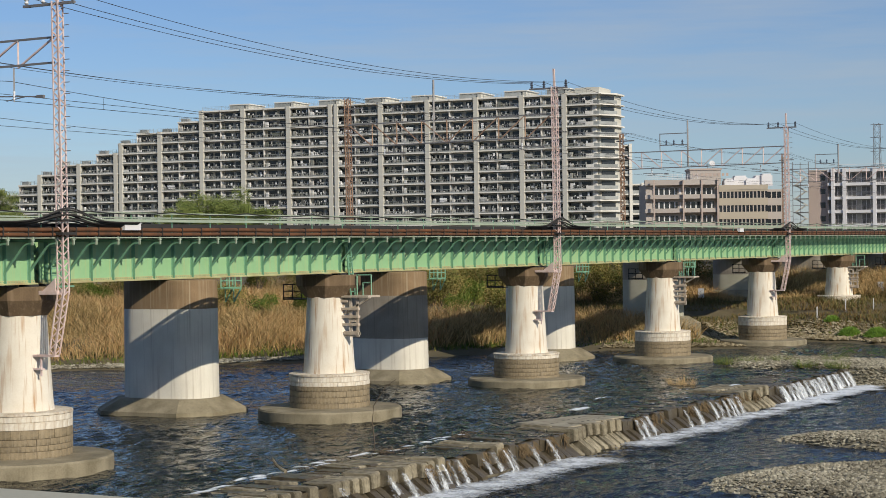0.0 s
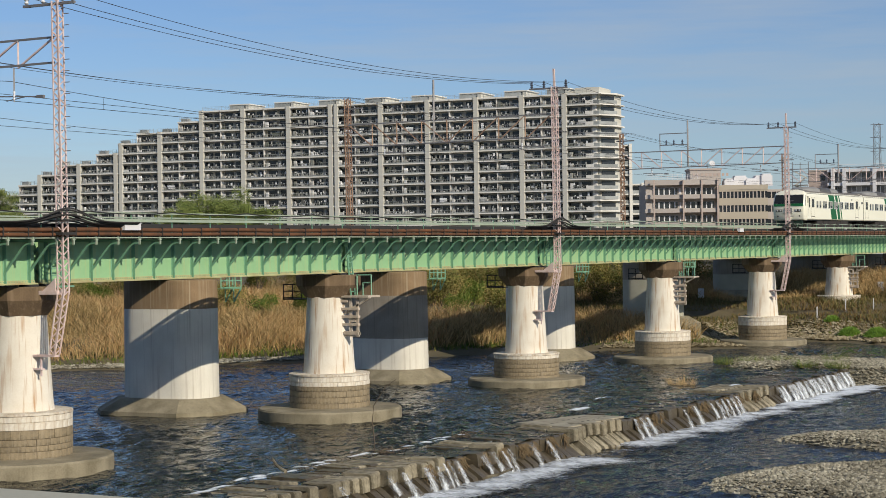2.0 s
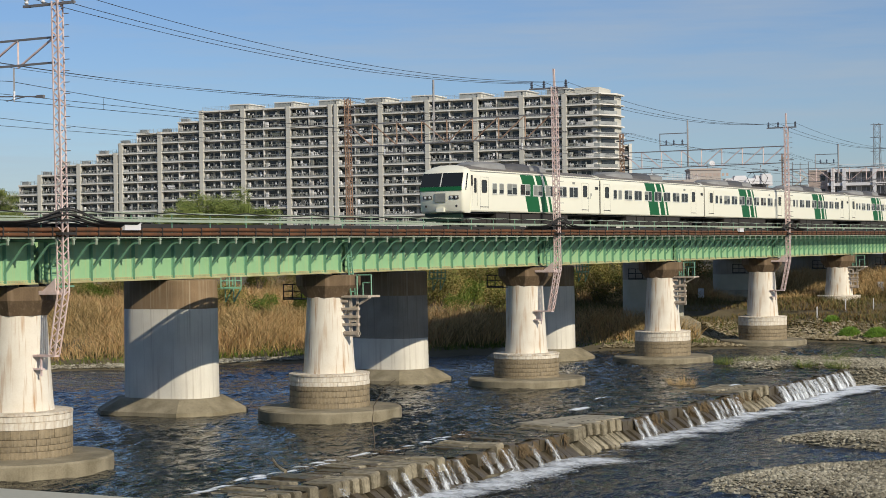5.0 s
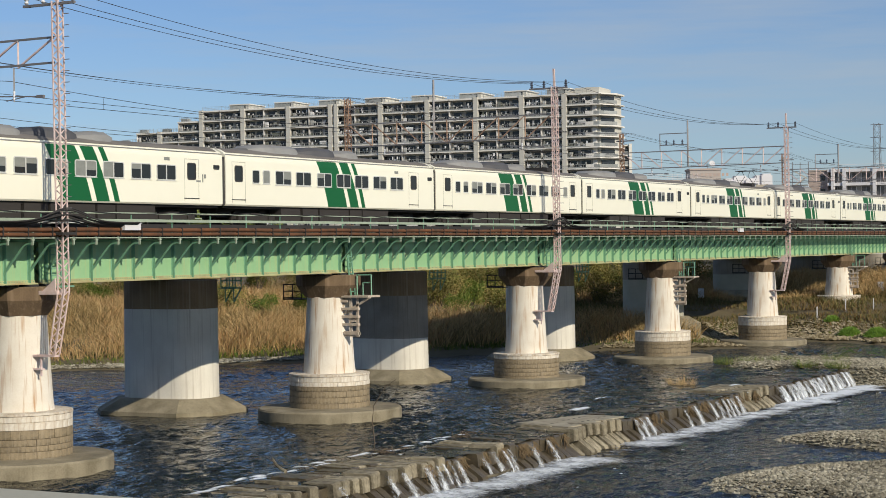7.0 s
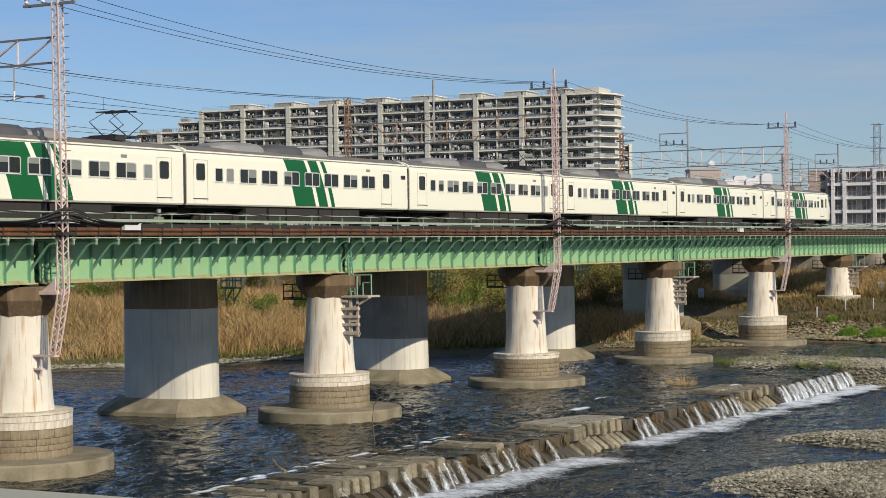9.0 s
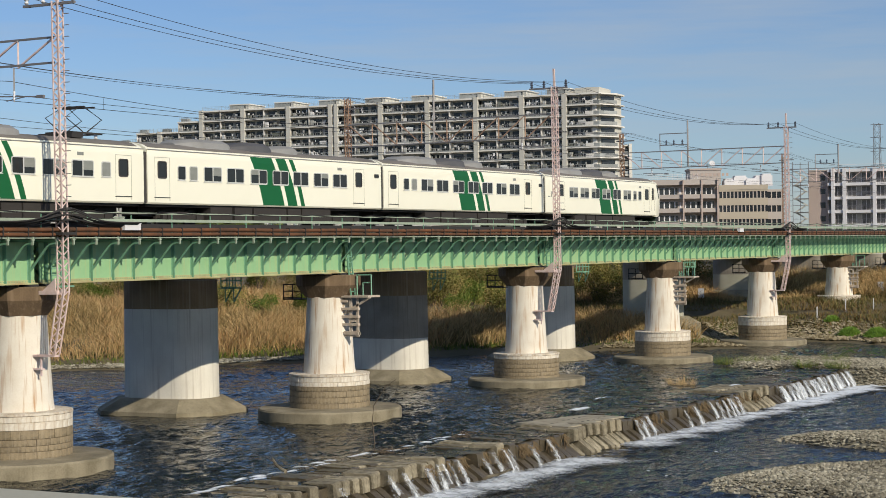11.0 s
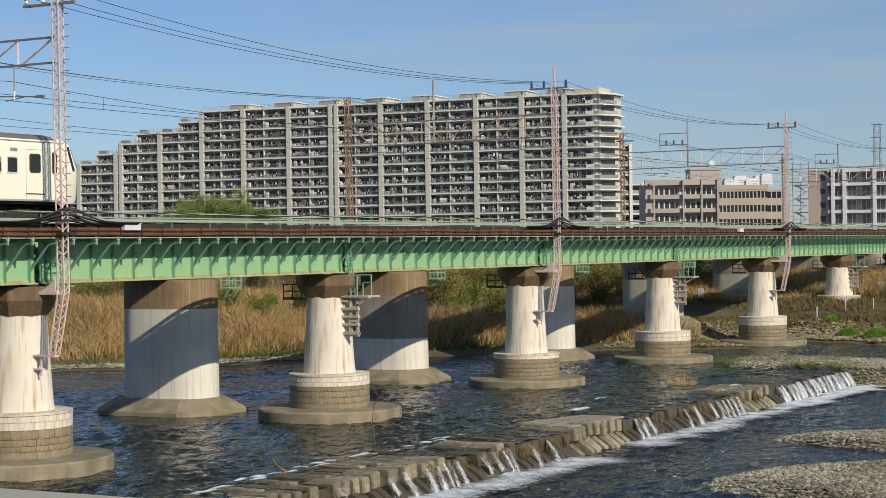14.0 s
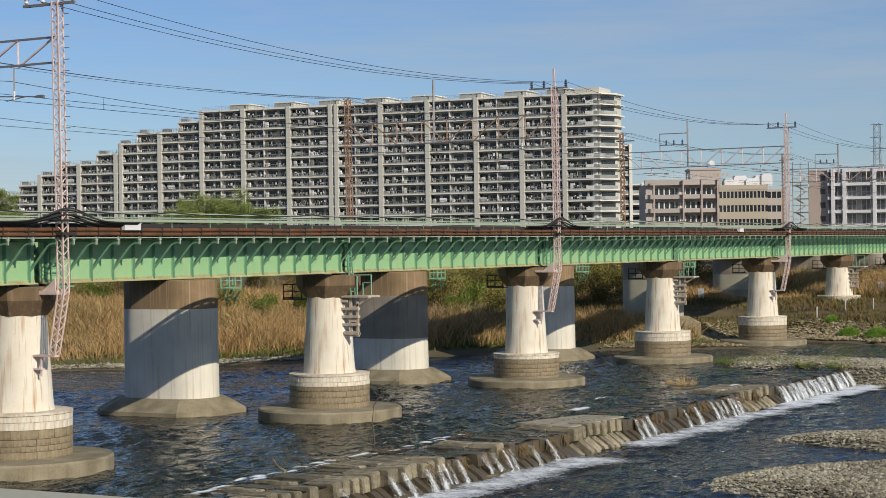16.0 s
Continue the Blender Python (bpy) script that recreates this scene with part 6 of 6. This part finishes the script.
# ---- plants ----
def blades(name, label, category, pts, height, width, mat, seed, lean=0.35, droop=True):
    """Upright blades of grass or reed, each a bent, tapering strip, in one mesh."""
    r = np.random.RandomState(seed)
    p = np.array(pts, dtype=float)
    n = len(p)
    patch = np.array([noise.noise((q[0] * 0.16, q[1] * 0.16, 1.5)) for q in pts])
    h = height * (0.55 + 0.75 * r.rand(n)) * np.clip(1.0 + 1.1 * patch, 0.35, 1.9)
    w = width * (0.6 + 0.8 * r.rand(n))
    a, b = r.rand(n) * 2 * np.pi, r.rand(n) * 2 * np.pi
    side = np.stack([np.cos(a), np.sin(a), np.zeros(n)], 1) * (w / 2)[:, None]
    tilt = np.stack([np.cos(b), np.sin(b), np.zeros(n)], 1) * (lean * h * r.rand(n))[:, None]
    up = np.zeros((n, 3))
    up[:, 2] = h
    mid = p + up * 0.55 + tilt * 0.4
    tip = p + up + tilt * 1.1
    v = np.stack([p - side, p + side, mid - side * 0.8, mid + side * 0.8, tip], 1).reshape(-1, 3)
    k = np.arange(n) * 5
    quads = np.stack([k, k + 1, k + 3, k + 2], 1)
    tris = np.stack([k + 2, k + 3, k + 4], 1)
    me = bpy.data.meshes.new(name)
    me.from_pydata(v.tolist(), [], quads.tolist() + tris.tolist())
    me.materials.append(mat)
    return tagged(new(name, me), label, category, kind="stuff")


def bank_points(n, dmin, dmax, x0, x1, y0, y1, seed, keep=None):
    r = random.Random(seed)
    out = []
    tries = 0
    while len(out) < n and tries < n * 12:
        tries += 1
        x, y = r.uniform(x0, x1), r.uniform(y0, y1)
        d = bank_distance(x, y)
        if dmin < d < dmax and (keep is None or keep(x, y, d)):
            out.append((x, y, ground_z(x, y) - 0.05))
    return out


def reed_zone(x, y, d):
    return noise.noise((x * 0.06, y * 0.06, 9)) > -0.25 - 0.02 * d and (x + 0.5 * y < 150 or d > 24)


blades("dry_reeds", "tall dry brown reeds covering the river bank", "reeds", bank_points(150000, 1.6, 48, 88, 205, -4, 95, 1, reed_zone), 1.3, 0.055, M_REED, 1, 1.6)
blades("bank_grass", "green and yellow grass along the waterline", "grass", bank_points(16000, 0.6, 5.0, 88, 200, -30, 70, 2), 0.3, 0.08, M_GRASS, 2, 1.0)
blades("terrace_grass", "mixed dry grass on the bank terrace", "grass", bank_points(60000, 3.4, 40, 138, 200, -28, 26, 3), 0.5, 0.065, M_DRYGRASS, 3, 0.9)


def clump(s, r, c, rad, n, leaf):
    """Loose leaves round a centre, thinner outwards."""
    for _ in range(n):
        d = Vector((r.gauss(0, 1), r.gauss(0, 1), r.gauss(0, 0.8)))
        d = d.normalized() * rad * r.random() ** 0.4
        p = Vector(c) + d
        a = Vector((r.gauss(0, 1), r.gauss(0, 1), r.gauss(0, 1))).normalized()
        b = a.orthogonal().normalized()
        q = leaf * r.uniform(0.6, 1.4)
        s.add([tuple(p - a * q), tuple(p + b * q * 0.6), tuple(p + a * q), tuple(p - b * q * 0.6)], [(0, 1, 2, 3)])


def leaf_object(name, s, mat, parent=None, m=None):
    me = bpy.data.meshes.new(name)
    me.from_pydata(s.v, [], s.f)
    me.materials.append(mat)
    return put(name, me, parent, m)


def build_bush(seed, rad, label, mat, lift=0.6):
    r = random.Random(seed)
    b = thing("bush", label, "bush", None, "bushes on the bank")
    st = Shape()
    cr = Shape()
    for i in range(9):
        a = r.random() * 6.28
        tip = (math.cos(a) * rad * 0.6 * r.random(), math.sin(a) * rad * 0.6 * r.random(), rad * r.uniform(0.5, 1.1) * lift * 1.6)
        st.tube([(0, 0, -0.2), (tip[0] * 0.5, tip[1] * 0.5, tip[2] * 0.6), tip], 0.05, 5, True, 0.015)
        clump(cr, r, tip, rad * r.uniform(0.35, 0.65), 300, 0.075)
    part("trunk", st, M_BARK, b)
    leaf_object("crown", cr, mat, b)
    return b


BUSHES = [build_bush(1, 2.0, "rounded green bush turning yellow", M_BUSH), build_bush(2, 1.5, "low dark green shrub on the bank", M_GRASS), build_bush(3, 2.4, "straggling bush with yellow-green autumn leaves", M_BUSH, 0.9)]


def place_bushes():
    r = random.Random(31)
    spots = []
    for _ in range(4000):
        x, y = r.uniform(92, 185), r.uniform(-12, 75)
        d = bank_distance(x, y)
        patch = noise.noise((x * 0.055 + 4, y * 0.055, 2))
        if 4 < d < 48 and patch > (0.16 if d < 16 else -0.05) and r.random() < 0.5 and not (abs(y) < 4 or abs(y - 10) < 5):
            spots.append((x, y, d))
    for i, (x, y, d) in enumerate(spots[:130]):
        m = pose(x, y, ground_z(x, y), 0, 0, r.uniform(0, 360))
        src = BUSHES[i % 3]
        if i < 3:
            src.matrix_basis = m
        else:
            copy_thing(src, m)


place_bushes()


def build_tree(x, y, z0, h, spread, seed):
    r = random.Random(seed)
    t = thing("tree", "broad green tree with a loose crown", "tree", pose(x, y, z0), "trees by the apartment block")
    tr = Shape()
    tr.tube([(0, 0, 0), (0.2, 0.1, h * 0.35), (0.1, 0, h * 0.6)], 0.45, 8, True, 0.22)
    cr = Shape()
    for i in range(26):
        a, u = r.random() * 6.28, r.random() ** 0.6
        tip = (math.cos(a) * spread * u, math.sin(a) * spread * u, h * (0.5 + 0.48 * r.random() * (1.05 - 0.6 * u * u)))
        tr.tube([(0.1, 0, h * 0.4), (tip[0] * 0.5, tip[1] * 0.5, (h * 0.45 + tip[2]) / 2), tip], 0.12, 5, True, 0.03)
        clump(cr, r, tip, spread * r.uniform(0.22, 0.36), 900, 0.12)
    part("trunk", tr, M_BARK, t)
    leaf_object("crown", cr, M_TREE, t)


for px_, dep_, h_, sp_, sd_ in ((-0.135, 300, 15.6, 5.8, 1), (-0.117, 305, 15.4, 5.6, 2), (-0.146, 310, 14.6, 4.6, 3), (-0.106, 300, 13.8, 4.4, 4), (-0.127, 298, 15.2, 5.0, 6), (-0.247, 300, 16.2, 4.2, 5)):
    tx_, ty_ = place_row(px_, dep_)
    build_tree(tx_, ty_, 3.0, h_, sp_, sd_)


# ---- stones of the bank ----
def bank_rock(r):
    while True:
        x, y = r.uniform(134, 180), r.uniform(-34, 10)
        d = bank_distance(x, y)
        if -0.8 < d < 5.2:
            return x, y, ground_z(x, y) + 0.05


stones("bank_rocks", "broken grey rocks piled along the bank", bank_rock, 12000, 0.06, 0.30, M_ROCKMIX, 77)


def shore_gravel(r):
    while True:
        x, y = r.uniform(90, 118), r.uniform(20, 50)
        d = bank_distance(x, y)
        if -0.9 < d < 0.9:
            return x, y, max(ground_z(x, y), WATER_UP - 0.03) + 0.03


stones("shore_gravel", "pale gravel strip along the far waterline", shore_gravel, 3500, 0.05, 0.2, M_STONE2, 78)


def build_notice(x, y):
    n = thing("notice_board", "small plain white board on a post", "sign", pose(x, y, ground_z(x, y) - 0.1), "notices on the bank")
    part("post", Shape().box(-0.04, 0.04, -0.04, 0.04, 0, 0.9), M_BEAM, n)
    part("board", Shape().box(-0.06, -0.04, -0.3, 0.3, 0.45, 1.35), M_WHITEFRAME, n)


build_notice(163.5, 11.5)
build_notice(176.5, -0.8 - 1.8)


def build_mound(x, y, rad, seed):
    """A round cushion of fresh grass by the water."""
    r = random.Random(seed)
    t = thing("grass_mound", "fresh bright green cushion of grass at the waterline", "grass", pose(x, y, ground_z(x, y) - 0.1), "grass mounds on the bank")
    s = Shape()
    for _ in range(1500):
        a, q = r.random() * 6.28, r.random() ** 0.5
        bx, by = rad * q * math.cos(a), rad * q * math.sin(a)
        z = 0.75 * rad * (1 - q * q)
        ex, ey, ez = bx + r.gauss(0, 0.12) + 0.2 * bx, by + r.gauss(0, 0.12) + 0.2 * by, z + r.uniform(0.12, 0.34)
        s.add([(bx - 0.03, by + 0.02, z), (bx + 0.03, by - 0.02, z), (ex, ey, ez)], [(0, 1, 2)])
    leaf_object("blade_clump", s, M_FRESH, t)
    part("cushion", Shape().turned([(rad * 0.98, -0.2), (rad * 0.95, 0.1), (rad * 0.7, 0.4 * rad), (rad * 0.35, 0.65 * rad), (0.05, 0.74 * rad)], 14), M_GRASSBASE, t, smooth=60)


for x_, y_, q_ in ((154.0, -5.8, 0.95), (152.6, -8.6, 1.05), (157.5, -3.2, 0.6)):
    build_mound(x_, y_, q_, int(x_ * 10))


# ---- movement ----
def motions():
    rows = [(0.0, 199.2), (0.8, 181.6), (1.5, 166.0), (2.5, 143.6), (3.5, 121.9), (4.2, 106.8), (6.3, 61.7), (7.0, 46.65), (9.0, 3.7), (11.3, -45.5), (12.5, -71.1), (13.5, -92.4), (16.0, -145.5)]
    for i, car in enumerate(CARS):
        walk(car, [(t, pose(x + 20 * i, 0, RAIL_Z)) for t, x in rows])
    # the falling strands quiver and the foam at their foot surges
    for i, ob in enumerate(STRANDS):
        walk(ob, [(0.5 * k, pose(0.012 * math.sin(5.1 * k + i), 0.025 * math.sin(2.3 * k + 1.7 * i), WATER_UP + 0.03 * math.sin(3.7 * k + 2.1 * i) - 0.01)) for k in range(33)])
    for i, (ob, x, y, z) in enumerate(FOAM):
        walk(ob, [(k, pose(x + 0.06 * math.sin(1.3 * k + i), y - 0.16 * math.sin(1.9 * k + 2.3 * i), z, 0, 0, 2 * math.sin(k + i))) for k in range(17)])
    # each flake rides down the river and over the weir once
    for ob, x, start, speed in FLAKES:
        crest, foot = weir_y(x) - 14.3, weir_y(x) - 15.2
        t_fall = start - 0.5
        keys = {0.0: None, 16.0: None}
        for t in (t_fall, t_fall + 0.15, t_fall + 0.3, t_fall + 0.5):
            if 0 < t < 16:
                keys[round(t, 3)] = None
        out = []
        for t in sorted(keys):
            q = t - t_fall
            if q <= 0:
                y, z = crest - q * speed, WATER_UP + 0.07
            elif q < 0.5:
                y, z = crest + (foot - crest) * q / 0.5, WATER_UP + 0.07 - 1.09 * (q / 0.5) ** 2
            else:
                y, z = foot - (q - 0.5) * speed, WATER_UP - 1.02
            out.append((t, pose(x, y, z, 0, 0, 20 * math.sin(x + t * 0.3))))
        walk(ob, out)


motions()
